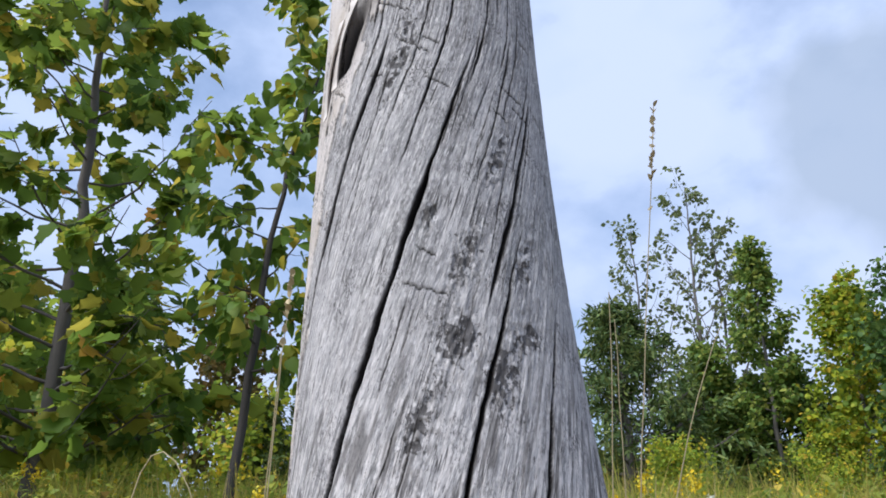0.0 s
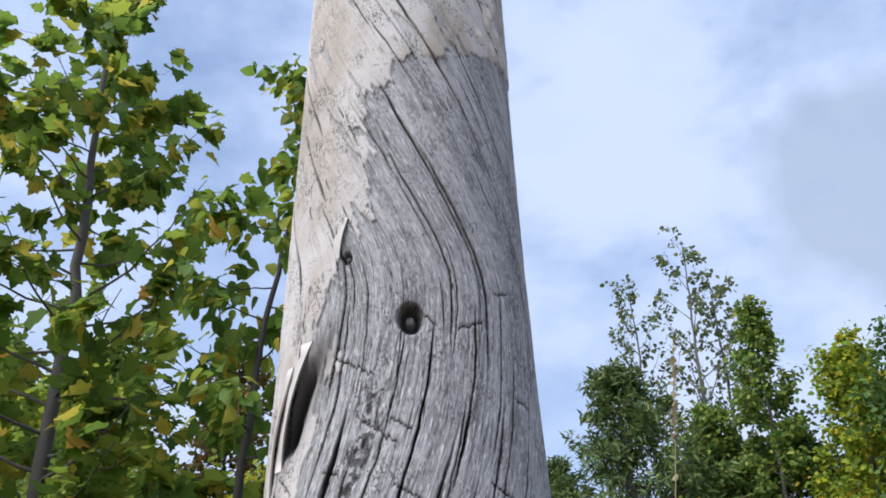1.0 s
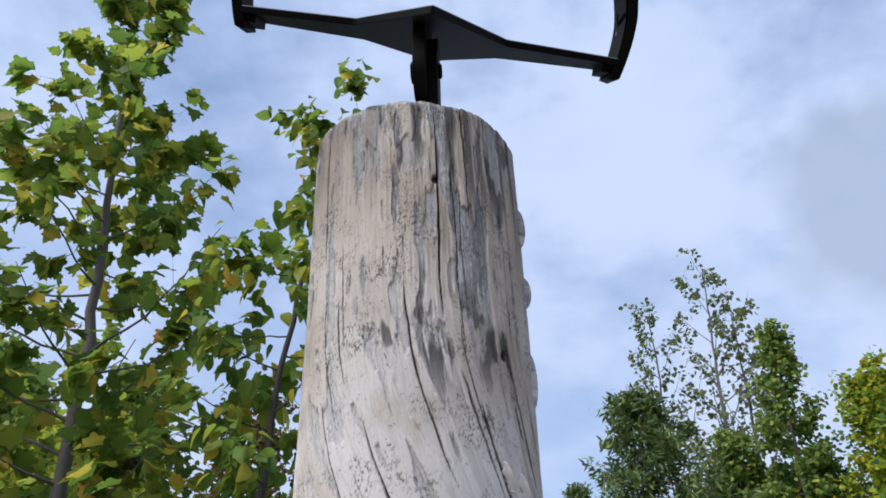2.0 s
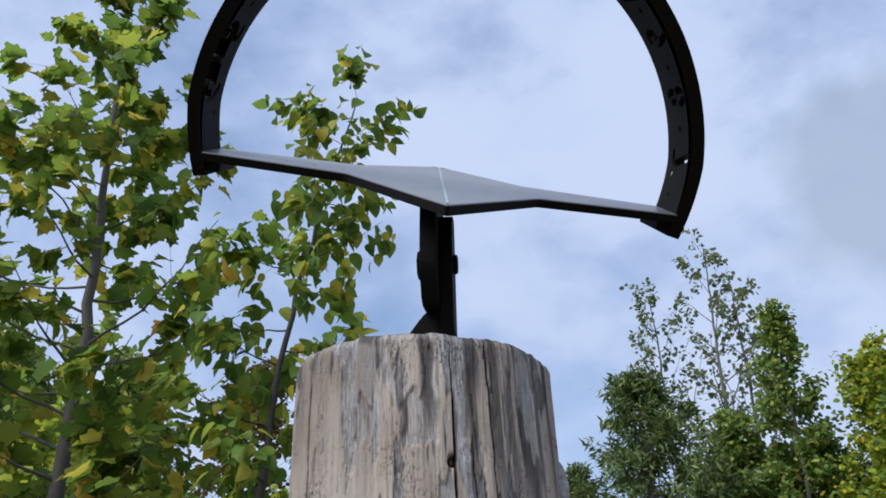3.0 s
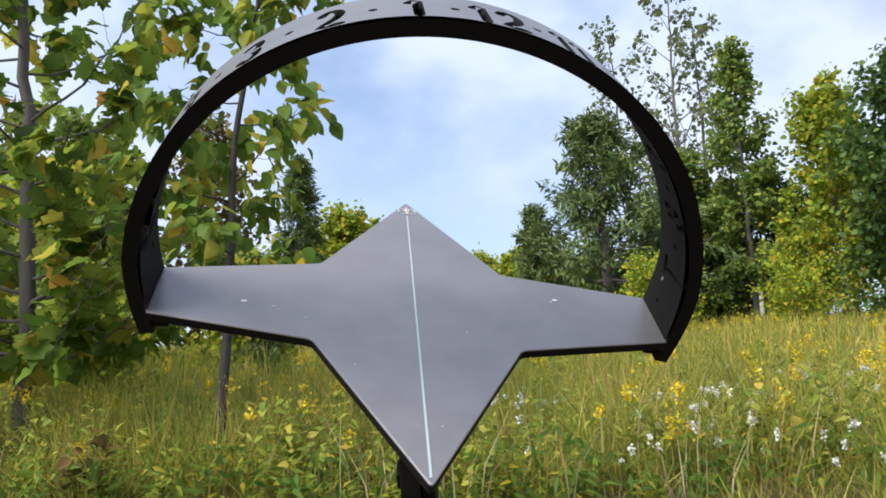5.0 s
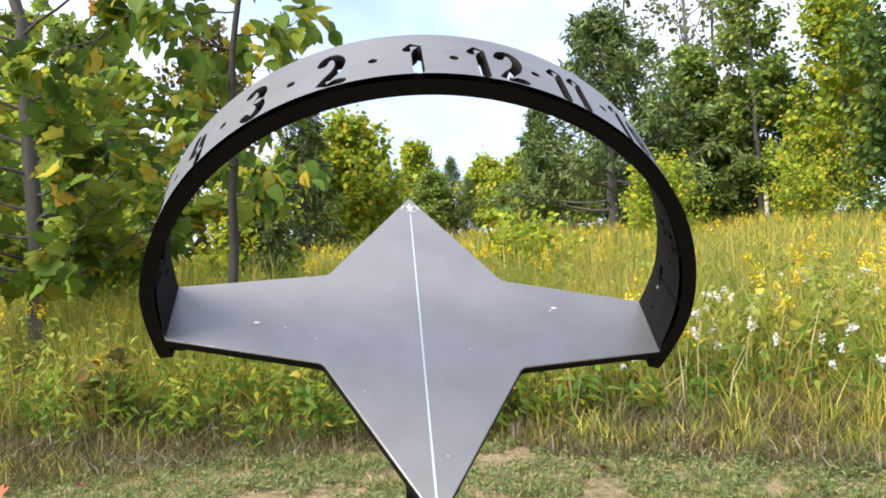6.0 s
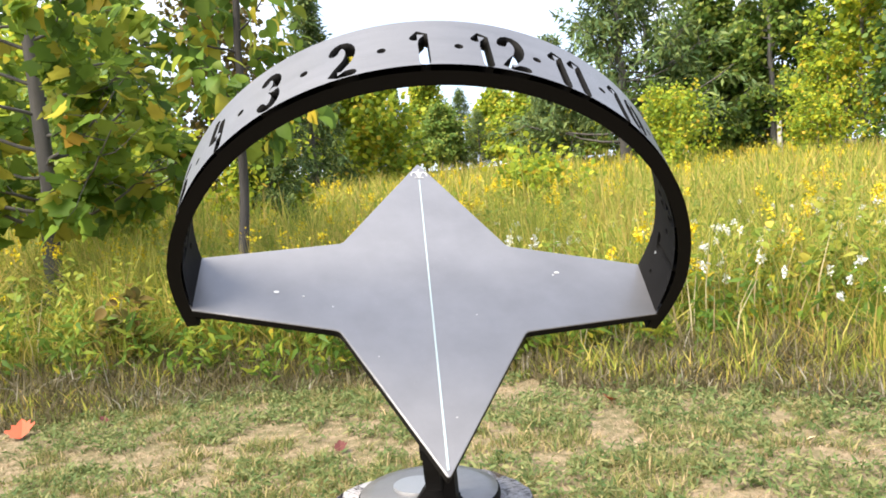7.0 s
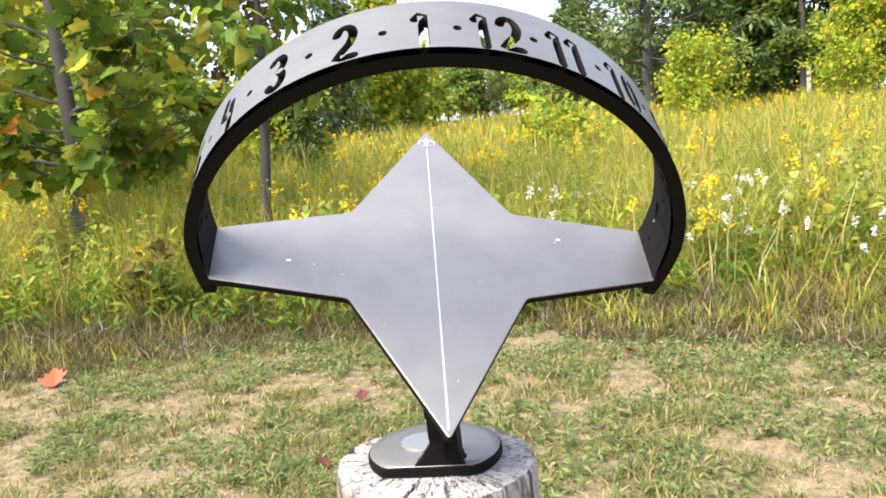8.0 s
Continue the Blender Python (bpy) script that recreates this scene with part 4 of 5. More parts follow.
def leaf_template(half, fold=0.25, droop=0.3):
    """Two halves of a leaf, folded along the rib and bent down at the tip."""
    rib = [(0, y) for x, y in half]
    v = [(x, y, abs(x) * fold - droop * y * y) for x, y in half] + [(-x, y, abs(x) * fold - droop * y * y) for x, y in half] + [(0, y, -droop * y * y) for _, y in rib]
    k, f = len(half), []
    for i in range(k - 1):
        f += [(2 * k + i, i, i + 1), (2 * k + i, i + 1, 2 * k + i + 1), (2 * k + i, k + i + 1, k + i), (2 * k + i, 2 * k + i + 1, k + i + 1)]
    v = np.array(v)
    keep, idx, seen = [], [], {}
    for i, q in enumerate(v):
        key = tuple(np.round(q, 5))
        if key not in seen:
            seen[key] = len(keep)
            keep.append(q)
        idx.append(seen[key])
    ff = [tuple(idx[c] for c in t) for t in f]
    ff = [t for t in ff if len(set(t)) == 3]
    return np.array(keep), np.array(ff)


T_MAPLE, T_OVATE, T_SMALL, T_NEEDLE, T_LANCE = leaf_template(MAPLE), leaf_template(OVATE), leaf_template(SMALL, 0.2, 0.15), leaf_template(NEEDLE, 0.0, 0.1), leaf_template([(0, 0), (0.15, 0.4), (0, 1.0)], 0.2, 0.5)


def scatter(template, pos, out, size, rng, tilt=0.55, hang=0.35):
    """Leaves at pos, pointing along out and drooping, as arrays."""
    tv, tf = template
    n = len(pos)
    y = out + rng.normal(0, tilt, (n, 3)) + np.array([0, 0, -hang])
    y /= np.linalg.norm(y, axis=1)[:, None] + 1e-9
    up = np.array([0, 0, 1.0]) + rng.normal(0, tilt, (n, 3))
    x = np.cross(y, up)
    x /= np.linalg.norm(x, axis=1)[:, None] + 1e-9
    z = np.cross(x, y)
    s = np.broadcast_to(size, (n,))[:, None, None]
    v = pos[:, None, :] + s * (tv[None, :, 0:1] * x[:, None, :] + tv[None, :, 1:2] * y[:, None, :] + tv[None, :, 2:3] * z[:, None, :])
    f = tf[None] + (np.arange(n) * len(tv))[:, None, None]
    return v.reshape(-1, 3), f.reshape(-1, 3)


def bend(p0, p1, sag, k, rng, wob=0.03):
    t = np.linspace(0, 1, k)[:, None]
    p0, p1 = np.array(p0, dtype=float), np.array(p1, dtype=float)
    ln = np.linalg.norm(p1 - p0)
    p = p0 + (p1 - p0) * t
    p[:, 2] += (sag * 4 * t * (1 - t))[:, 0] * ln
    return p + np.cumsum(rng.normal(0, wob * ln / k, (k, 3)), axis=0) * (t > 0)


def tree(name, label, stem, r0, limbs, template, leaf, per, mat_leaf, mat_bark, seed, spread=0.10, rise=0.5, profile=None, twigs=5, low=0.2, tilt=0.55, group="", sides=9, hang=0.35, bunch=0.7, bias=1.0, limb=0.30):
    """stem: points of the trunk; limbs: count; profile(f): limb length at height fraction f; per: leaves on a twig."""
    rng = np.random.RandomState(seed)
    ob = tagged(new(name), label, "tree", group)
    stem = np.array(stem, dtype=float)
    base = stem[0].copy()
    base[2] = float(height(base[0], base[1])) - 0.05
    ts = np.linspace(0, 1, len(stem))
    k = 26
    tt = np.linspace(0, 1, k)
    trunk = np.stack([np.interp(tt, ts, stem[:, c]) for c in range(3)], -1)
    trunk[0] = base
    sm = trunk.copy()
    for _ in range(3):
        sm[1:-1] = (sm[:-2] + sm[2:] + 2 * sm[1:-1]) / 4
    trunk = sm + rng.normal(0, r0 * 0.18, (k, 3)) * np.array([1, 1, 0]) * (tt[:, None] > 0)
    wood, leaves = Heap(), Heap()
    rad = r0 * (1 - 0.88 * tt) + r0 * 0.35 * np.exp(-tt * 30)
    wood.put(*tube(trunk, rad, sides))
    total = trunk[-1, 2] - trunk[0, 2]
    pos, out = [], []
    for i in range(limbs):
        f = low + (1 - low) * ((i + rng.rand() * 0.8) / limbs) ** bias
        c = np.array([np.interp(f, tt, trunk[:, q]) for q in range(3)])
        az = i * 2.39996 + rng.normal(0, 0.35)
        ln = profile(f) * rng.uniform(0.75, 1.15)
        tip = c + np.array([math.cos(az) * ln, math.sin(az) * ln, ln * rise * rng.uniform(0.5, 1.3)])
        lim = bend(c, tip, -0.08, 8, rng, 0.10)
        lr = max(0.003, np.interp(f, tt, rad) * limb)
        wood.put(*tube(lim, lr * np.linspace(1, 0.2, 8), 5))
        for j in range(twigs):
            g = 0.25 + 0.75 * (j + rng.rand()) / twigs
            s = np.array([np.interp(g, np.linspace(0, 1, 8), lim[:, q]) for q in range(3)])
            d = np.array([math.cos(az), math.sin(az), 0.15]) * 0.7 + rng.normal(0, 0.55, 3)
            tl = ln * rng.uniform(0.15, 0.38)
            e = s + d / np.linalg.norm(d) * tl
            if template is not T_NEEDLE or j % 2 == 0:
                tw = bend(s, e, -0.06, 4, rng, 0.08)
                wood.put(*tube(tw, lr * 0.3 * np.linspace(1, 0.25, 4), 4))
            q = rng.rand(per, 1) ** bunch
            pos.append(s + (e - s) * q + rng.normal(0, spread, (per, 3)))
            out.append(np.tile(d / np.linalg.norm(d), (per, 1)))
    pos, out = np.concatenate(pos), np.concatenate(out)
    size = leaf * rng.uniform(0.65, 1.2, len(pos))
    leaves.put(*scatter(template, pos, out, size, rng, tilt, hang))
    wood.build("trunk", mat_bark, ob, True)
    leaves.build("crown", mat_leaf, ob)
    return ob


# near young maple and the slim broad-leaved tree beside it
tree("maple_tree", "young maple with lobed green leaves, some turning orange", [(-4.10, 6.6, 0), (-4.02, 6.6, 2.4), (-4.12, 6.55, 4.4), (-4.25, 6.5, 6.2), (-4.40, 6.5, 9.0)], 0.085, 54, T_MAPLE, 0.205, 7, M_MAPLE, M_BARK_DARK, 21,
     spread=0.075, rise=0.50, profile=lambda f: float(np.interp(f, [0.1, 0.25, 0.42, 0.55, 0.68, 0.85, 1], [1.15, 1.6, 1.6, 1.25, 0.9, 0.65, 0.25])), twigs=6, low=0.12, tilt=0.5, hang=0.5, bunch=0.45, bias=1.65)
tree("basswood_tree", "slim young tree with broad drooping green leaves", [(-2.13, 6.0, 0), (-2.0, 6.0, 1.4), (-1.95, 6.0, 2.9), (-1.70, 6.0, 4.4), (-1.36, 6.0, 5.85)], 0.050, 24, T_OVATE, 0.16, 10, M_BASSWOOD, M_BARK_DUSK, 8,
     spread=0.075, rise=0.55, profile=lambda f: 0.98 * (1.1 - f) ** 0.5 * (0.35 + min(1, f * 1.4)), twigs=5, low=0.30, tilt=0.45, hang=0.9, bunch=0.5, limb=0.36)


def far_tree(kind, x, y, top, width, seed, label, leaf=None, density=1.0):
    """A tree of the wood's edge: kind sets leaf, crown shape and bark."""
    g = float(height(x, y))
    h = top - g
    rng = random.Random(seed)
    lean = rng.uniform(-0.03, 0.03) * h
    stem = [(x, y, g), (x + lean * 0.4, y, g + h * 0.5), (x + lean, y, top)]
    w = width / 2
    if kind == "pine":
        tree("pine_tree", label, stem, 0.028 * h, int(58 * density), T_NEEDLE, leaf or 0.042 * h, 34, M_PINE, M_BARK_DARK, seed, spread=0.017 * h, rise=0.30, profile=lambda f: w * (1.04 - f) ** 0.75 * (0.78 + 0.55 * math.sin(f * 47) * math.sin(f * 113)), twigs=6, low=0.14, tilt=0.8, bunch=0.4, group="trees at the wood's edge", sides=7)
    elif kind == "spruce":
        tree("spruce_tree", label, stem, 0.02 * h, int(60 * density), T_NEEDLE, leaf or 0.036 * h, 30, M_PINE, M_BARK_DARK, seed, spread=0.09, rise=-0.12, profile=lambda f: w * (1.03 - f) ** 0.9, twigs=5, low=0.08, tilt=0.6, group="trees at the wood's edge", sides=7)
    elif kind == "sparse":
        tree("tall_thin_tree", label, stem, 0.010 * h, int(26 * density), T_SMALL, leaf or 0.23, 9, M_SPARSE, M_BARK_GREY, seed, spread=0.13, rise=1.7, profile=lambda f: w * (1.15 - f) ** 0.6 * 0.9, twigs=4, low=0.30, tilt=0.8, bunch=0.3, limb=0.5, group="trees at the wood's edge", sides=7)
    elif kind == "aspen":
        tree("aspen_tree", label, stem, 0.012 * h, int(50 * density), T_SMALL, leaf or 0.20, 22, M_ASPEN, M_BARK_GREY, seed, spread=0.15, rise=0.55, profile=lambda f: w * (1.06 - f) ** 0.72, twigs=6, low=0.10, tilt=0.7, bunch=0.35, limb=0.4, group="trees at the wood's edge", sides=7)
    elif kind == "dark":
        tree("dense_dark_tree", label, stem, 0.018 * h, int(70 * density), T_SMALL, leaf or 0.20, 34, M_DARKLEAF, M_BARK_DARK, seed, spread=0.20, rise=0.4, profile=lambda f: w * math.sin(math.pi * min(1, 0.25 + 0.76 * f)) ** 0.6, twigs=6, low=0.08, tilt=0.8, group="trees at the wood's edge", sides=7)
    elif kind == "brown":
        tree("browning_tree", label, stem, 0.014 * h, int(40 * density), T_SMALL, leaf or 0.18, 18, M_BROWN, M_BARK_DARK, seed, spread=0.14, bunch=0.4, rise=0.6, profile=lambda f: w * (1.1 - f) ** 0.6, twigs=6, low=0.12, tilt=0.8, group="trees at the wood's edge", sides=7)
    elif kind == "yellow":
        tree("yellowing_tree", label, stem, 0.013 * h, int(50 * density), T_SMALL, leaf or 0.20, 24, M_YELLOW, M_BARK_GREY, seed, spread=0.15, bunch=0.35, rise=0.6, profile=lambda f: w * (1.1 - f) ** 0.6, twigs=6, low=0.08, tilt=0.8, group="trees at the wood's edge", sides=7)
    else:
        tree("leafy_shrub", label, stem, 0.012 * h, int(28 * density), T_SMALL, leaf or 0.11, 18, M_ASPEN if kind == "shrub" else M_YELLOW, M_BARK_DARK, seed, spread=0.12, rise=0.9, profile=lambda f: w * (1.2 - f) ** 0.5 * (0.55 + 0.7 * math.sin(f * 61) ** 2), twigs=5, low=0.04, tilt=0.8, group="shrubs in the meadow", sides=6)


WOOD_EDGE = [
    ("pine", 4.9, 28, 9.5, 9.0, "broad dark green pine beside the meadow"), ("pine", 2.6, 30, 6.6, 4.4, "low dark pine behind the meadow"),
    ("sparse", 9.0, 33, 16.9, 5.0, "tall thin-leaved tree with bare upper limbs"), ("sparse", 7.0, 33.5, 15.0, 4.6, "tall thin-leaved tree with bare upper limbs"), ("sparse", 10.6, 34, 15.2, 4.4, "tall thin-leaved tree with bare upper limbs"),
    ("aspen", 10.4, 29, 12.3, 3.8, "light green aspen with gaps in its crown"), ("aspen", 8.6, 30, 8.4, 4.2, "light green aspen with gaps in its crown"),
    ("yellow", 12.2, 26, 9.4, 4.0, "yellow-green leafy tree by the meadow"), ("dark", 13.2, 22, 9.6, 4.4, "dense dark green tree"), ("dark", 8.2, 31, 6.8, 5.0, "dense dark green tree"),
    ("aspen", 14.0, 29, 10.0, 5.0, "light green aspen with gaps in its crown"), ("dark", 11.5, 31, 7.5, 5.0, "dense dark green tree"),
    ("bush", 10.9, 25.5, 4.4, 3.4, "yellow-green shrub in tall meadow plants"), ("bush", 5.9, 24, 3.5, 2.4, "yellow-green shrub in tall meadow plants"), ("bush", 13.2, 20, 3.6, 3.2, "yellow-green shrub in tall meadow plants"),
    ("yellow", -6.9, 42, 7.2, 3.0, "yellowing tree far behind the meadow"), ("spruce", -5.2, 44, 7.0, 2.8, "dark spruce far behind the meadow"), ("yellow", -3.4, 43, 7.4, 2.8, "yellowing tree far behind the meadow"),
    ("spruce", -1.4, 45, 6.9, 3.0, "dark spruce far behind the meadow"), ("yellow", 0.5, 43, 6.2, 3.2, "yellowing tree far behind the meadow"), ("yellow", 2.4, 40, 6.0, 3.6, "yellowing tree far behind the meadow"), ("spruce", -0.4, 41, 5.2, 2.6, "dark spruce far behind the meadow"), ("yellow", 1.5, 40, 5.0, 3.2, "yellowing tree far behind the meadow"), ("aspen", -2.4, 41, 5.4, 3.4, "light green aspen with gaps in its crown"), ("aspen", 3.3, 41, 5.2, 3.4, "light green aspen with gaps in its crown"), ("yellow", 4.4, 39, 5.6, 3.6, "yellowing tree far behind the meadow"), ("aspen", 6.2, 38, 5.8, 3.6, "light green aspen with gaps in its crown"), ("aspen", -8.9, 40, 7.4, 3.4, "light green aspen with gaps in its crown"),
    ("spruce", -5.0, 22, 7.1, 2.8, "dark spruce behind young trees"), ("brown", -6.9, 20, 7.3, 3.4, "browning tree behind young trees"), ("aspen", -9.4, 18, 7.0, 4.2, "light green aspen behind young trees"), ("aspen", -12.2, 17, 7.5, 5.0, "light green aspen behind young trees"),
    ("yellow", -4.0, 25, 5.6, 3.6, "yellowing tree behind young trees"), ("yellow", -7.4, 13.0, 4.4, 3.6, "yellowing tree behind young trees"), ("shrub", -5.6, 10.2, 2.7, 2.4, "green shrub in tall grass"), ("pine", -3.6, 12.5, 2.9, 1.6, "small green pine in tall grass"),
    ("bush", 4.5, 20, 3.2, 1.7, "yellow-green shrub in tall meadow plants"), ("bush", 9.1, 22, 2.9, 2.2, "yellow-green shrub in tall meadow plants"), ("bush", -4.65, 9.0, 1.7, 1.4, "yellow-green shrub in tall meadow plants"), ("bush", 0.8, 13, 1.4, 1.5, "yellow-green shrub in tall meadow plants"), ("bush", -3.9, 12.5, 2.6, 2.2, "yellow-green shrub in tall meadow plants"), ("aspen", -15, 22, 9, 5, "light green aspen behind young trees"), ("dark", 18, 26, 11, 6, "dense dark green tree"), ("pine", 21, 20, 10, 6, "broad dark green pine beside the meadow")]
for i, (kind, x, y, top, width, label) in enumerate(WOOD_EDGE):
    far_tree(kind, x, y, top, width, 200 + i, label)

# pale broken snag at the far side of the meadow
rng0 = np.random.RandomState(5)
snag = tagged(new("tree_snag"), "pale broken dead trunk beside a shrub", "dead tree")
g0 = float(height(10.2, 28.0))
v, f = tube(bend((10.2, 28.0, g0 - 0.1), (10.25, 28.0, g0 + 1.7), 0, 8, rng0, 0.02), np.linspace(0.11, 0.075, 8), 8)
array_object("trunk", v, f, M_BIRCH, snag, True)


# ---- meadow and lawn ----
def blades(name, x, y, h, w, material, seed, lean=0.35, kind_label="", category="grass"):
    """Single blades of grass, each bent its own way."""
    rng = np.random.RandomState(seed)
    n = len(x)
    az, tw = rng.rand(n) * 2 * np.pi, rng.rand(n) * 2 * np.pi
    k = rng.rand(n) * lean + 0.05
    base = np.stack([x, y, height(x, y) - 0.01], -1)
    d = np.stack([np.cos(az), np.sin(az), np.zeros(n)], -1)
    s = np.stack([np.cos(tw), np.sin(tw), np.zeros(n)], -1)
    rows = []
    for t, ww in ((0, 0.8), (0.5, 1.0), (1.0, 0.0)):
        p = base + d * (k * h * t * t)[:, None]
        p[:, 2] += h * t * (1 - 0.25 * k * t)
        rows += [p] if ww == 0 else [p - s * (w * ww)[:, None], p + s * (w * ww)[:, None]]
    v = np.stack(rows, 1).reshape(-1, 3)
    o = (np.arange(n) * 5)[:, None]
    f = np.concatenate([o + np.array([[0, 1, 3]]), o + np.array([[0, 3, 2]]), o + np.array([[2, 3, 4]])])
    ob = array_object(name, v, f, material)
    return tagged(ob, kind_label, category, kind="stuff")


def edge_y(x):
    """Where the mown turf stops."""
    x = np.asarray(x, dtype=float)
    bay = np.interp(x, [-6, -2.9, -2.2, -1.6, -0.9, 0.2, 0.9, 1.5, 2.2, 6], [3.3, 3.85, 4.15, 4.35, 4.45, 4.35, 3.95, 3.70, 3.45, 3.0])
    return bay + 0.35 * (fractal(x * 1.6, x * 0, 12, 3) - 0.5)


rng = np.random.RandomState(11)
x, y = rng.uniform(-5.2, 5.2, 72000), rng.uniform(3.0, 9.5, 72000)
m = (y > edge_y(x) + 0.30 * rng.rand(len(x))) & (np.abs(x) < 0.62 * y + 1.2)
x, y = x[m], y[m]
near = step(-0.1, 1.9, y - edge_y(x) + 0.8 * (fractal(x * 2.2, y * 2.2, 27, 3) - 0.5))
tuft = 0.55 + 0.95 * step(0.34, 0.66, fractal(x * 2.6, y * 2.6, 83, 3))
blades("meadow_grass_near", x, y, (0.07 + 0.55 * near) * tuft * rng.uniform(0.5, 1.35, len(x)), rng.uniform(0.0025, 0.007, len(x)), M_MEADOW, 1, 0.7, "tall green and straw meadow grass at the turf's edge")
x, y = rng.uniform(-4.6, 4.6, 88000), rng.uniform(2.9, 6.2, 88000)
m = (y > edge_y(x) - 0.05) & (np.abs(x) < 0.62 * y + 1.2) & (rng.rand(len(x)) < 1.15 - 0.5 * (y - edge_y(x))) & (fractal(x * 1.3, y * 2.0, 58, 3) > 0.36)
x, y = x[m], y[m]
blades("dry_edge_grass", x, y, rng.uniform(0.05, 0.34, len(x)) * (0.5 + 0.6 * step(0, 1.0, y - edge_y(x))), rng.uniform(0.002, 0.006, len(x)), M_DRY, 4, 1.3, "brown and straw dry grass along the turf's edge")
x, y = rng.uniform(-11, 12, 90000), 9.0 + 25 * rng.rand(90000) ** 1.3
m = np.abs(x) < 0.62 * y + 1.5
x, y = x[m], y[m]
tuft = 0.45 + 0.95 * step(0.34, 0.66, fractal(x * 1.3, y * 1.3, 84, 3))
blades("meadow_grass_far", x, y, tuft * rng.uniform(0.35, 0.95, len(x)), rng.uniform(0.006, 0.016, len(x)) * (0.6 + y / 22), M_MEADOW, 2, 0.6, "tall yellow-green meadow grass")
x, y = rng.uniform(-3.2, 3.2, 150000), rng.uniform(0.6, 4.7, 150000)
dense = 0.65 * fractal(x * 8, y * 8, 66, 3) + 0.35 * fractal(x * 2.2, y * 2.2, 67, 3)
m = (y < edge_y(x) + 0.25) & (np.abs(x) < 0.62 * y + 1.0) & (rng.rand(len(x)) < step(0.43, 0.56, dense) * 0.90 + 0.10)
x, y = x[m], y[m]
blades("lawn_grass", x, y, rng.uniform(0.018, 0.046, len(x)) * (0.45 + 1.7 * step(0.46, 0.64, dense[m])), rng.uniform(0.002, 0.0045, len(x)), M_LAWN, 3, 1.6, "short patchy mown grass, dry in places")


x, y = rng.uniform(-3.2, 3.2, 120000), rng.uniform(0.6, 4.7, 120000)
m = (y < edge_y(x) + 0.3) & (np.abs(x) < 0.62 * y + 1.0)
x, y = x[m], y[m]
blades("dry_lawn_grass", x, y, rng.uniform(0.008, 0.032, len(x)), rng.uniform(0.0015, 0.0035, len(x)), M_THATCH, 5, 2.4, "short straw-coloured dry grass between green tufts")


x, y = rng.uniform(-4.5, 4.5, 70000), rng.uniform(-4.5, 2.6, 70000)
dense = 0.65 * fractal(x * 8, y * 8, 66, 3) + 0.35 * fractal(x * 2.2, y * 2.2, 67, 3)
m = ((np.abs(x) >= 0.62 * y + 1.0) | (y <= 0.6)) & (x * x + y * y > 0.014) & (rng.rand(len(x)) < step(0.40, 0.60, dense) * 0.8 + 0.20)
x, y = x[m], y[m]
blades("turf_grass", x, y, rng.uniform(0.018, 0.055, len(x)), rng.uniform(0.002, 0.0045, len(x)), M_LAWN, 8, 1.6, "short patchy mown grass round the post")


def weeds(name, x, y, h, leaf, per, material, template, seed, label, tilt=0.5):
    """Leafy stems: leaves up each stem."""
    rg = np.random.RandomState(seed)
    n = len(x)
    t = rg.rand(n, per) ** 0.7
    p = np.stack([np.repeat(x, per), np.repeat(y, per), np.repeat(height(x, y), per) + (t * h[:, None]).ravel()], -1)
    az = rg.rand(n * per) * 2 * np.pi
    out = np.stack([np.cos(az), np.sin(az), np.full(n * per, 0.5)], -1)
    hp = Heap()
    hp.put(*scatter(template, p + out * 0.01, out, leaf * rg.uniform(0.5, 1.2, n * per), rg, tilt))
    return tagged(hp.build(name, material), label, "plants", kind="stuff")


x, y = rng.uniform(-3.0, 3.0, 13000), rng.uniform(0.8, 4.6, 13000)
m = (fractal(x * 3.4, y * 3.4, 88, 3) > 0.50) & (np.abs(x) < 0.62 * y + 1.0)
weeds("clover", x[m], y[m], np.full(m.sum(), 0.045), 0.040, 7, M_CLOVER, T_LANCE, 31, "low clover and weeds in the turf", 0.9)
x, y = rng.uniform(-8, 10, 8200), 5.1 + 24 * rng.rand(8200) ** 1.4
m = np.abs(x) < 0.62 * y + 1.2
x, y = x[m], y[m]
weeds("meadow_herbs", x, y, rng.uniform(0.3, 0.85, len(x)), 0.10, 14, M_HERB, T_LANCE, 32, "leafy yellow-green meadow herbs", 0.5)
x, y = rng.uniform(-6, 8, 4200), 4.6 + 10 * rng.rand(4200) ** 1.3
m = np.abs(x) < 0.62 * y + 1.2
x, y = x[m], y[m]
weeds("broad_herbs", x, y, rng.uniform(0.2, 0.6, len(x)), 0.11, 16, M_BASSWOOD, T_LANCE, 33, "green broad-leaved meadow herbs", 0.7)


def plumes(name, x, y, h, size, per, leaf, material, seed, label, flat=False):
    """Flower heads: many small petals in a plume or a flat head, each on a stalk."""
    rg = np.random.RandomState(seed)
    n = len(x)
    top = np.stack([x, y, height(x, y) + h], -1)
    off = rg.normal(0, 1, (n, per, 3)) * size[:, None, None] * (np.array([0.5, 0.5, 0.12]) if flat else np.array([0.35, 0.35, 0.55]))
    p = (top[:, None, :] + off).reshape(-1, 3)
    out = rg.normal(0, 1, (n * per, 3))
    hp = Heap()
    hp.put(*scatter(T_SMALL, p, out, np.repeat(leaf, per) * rg.uniform(0.6, 1.2, n * per), rg, 0.8))
    return tagged(hp.build(name, material), label, "flowers", kind="stuff")


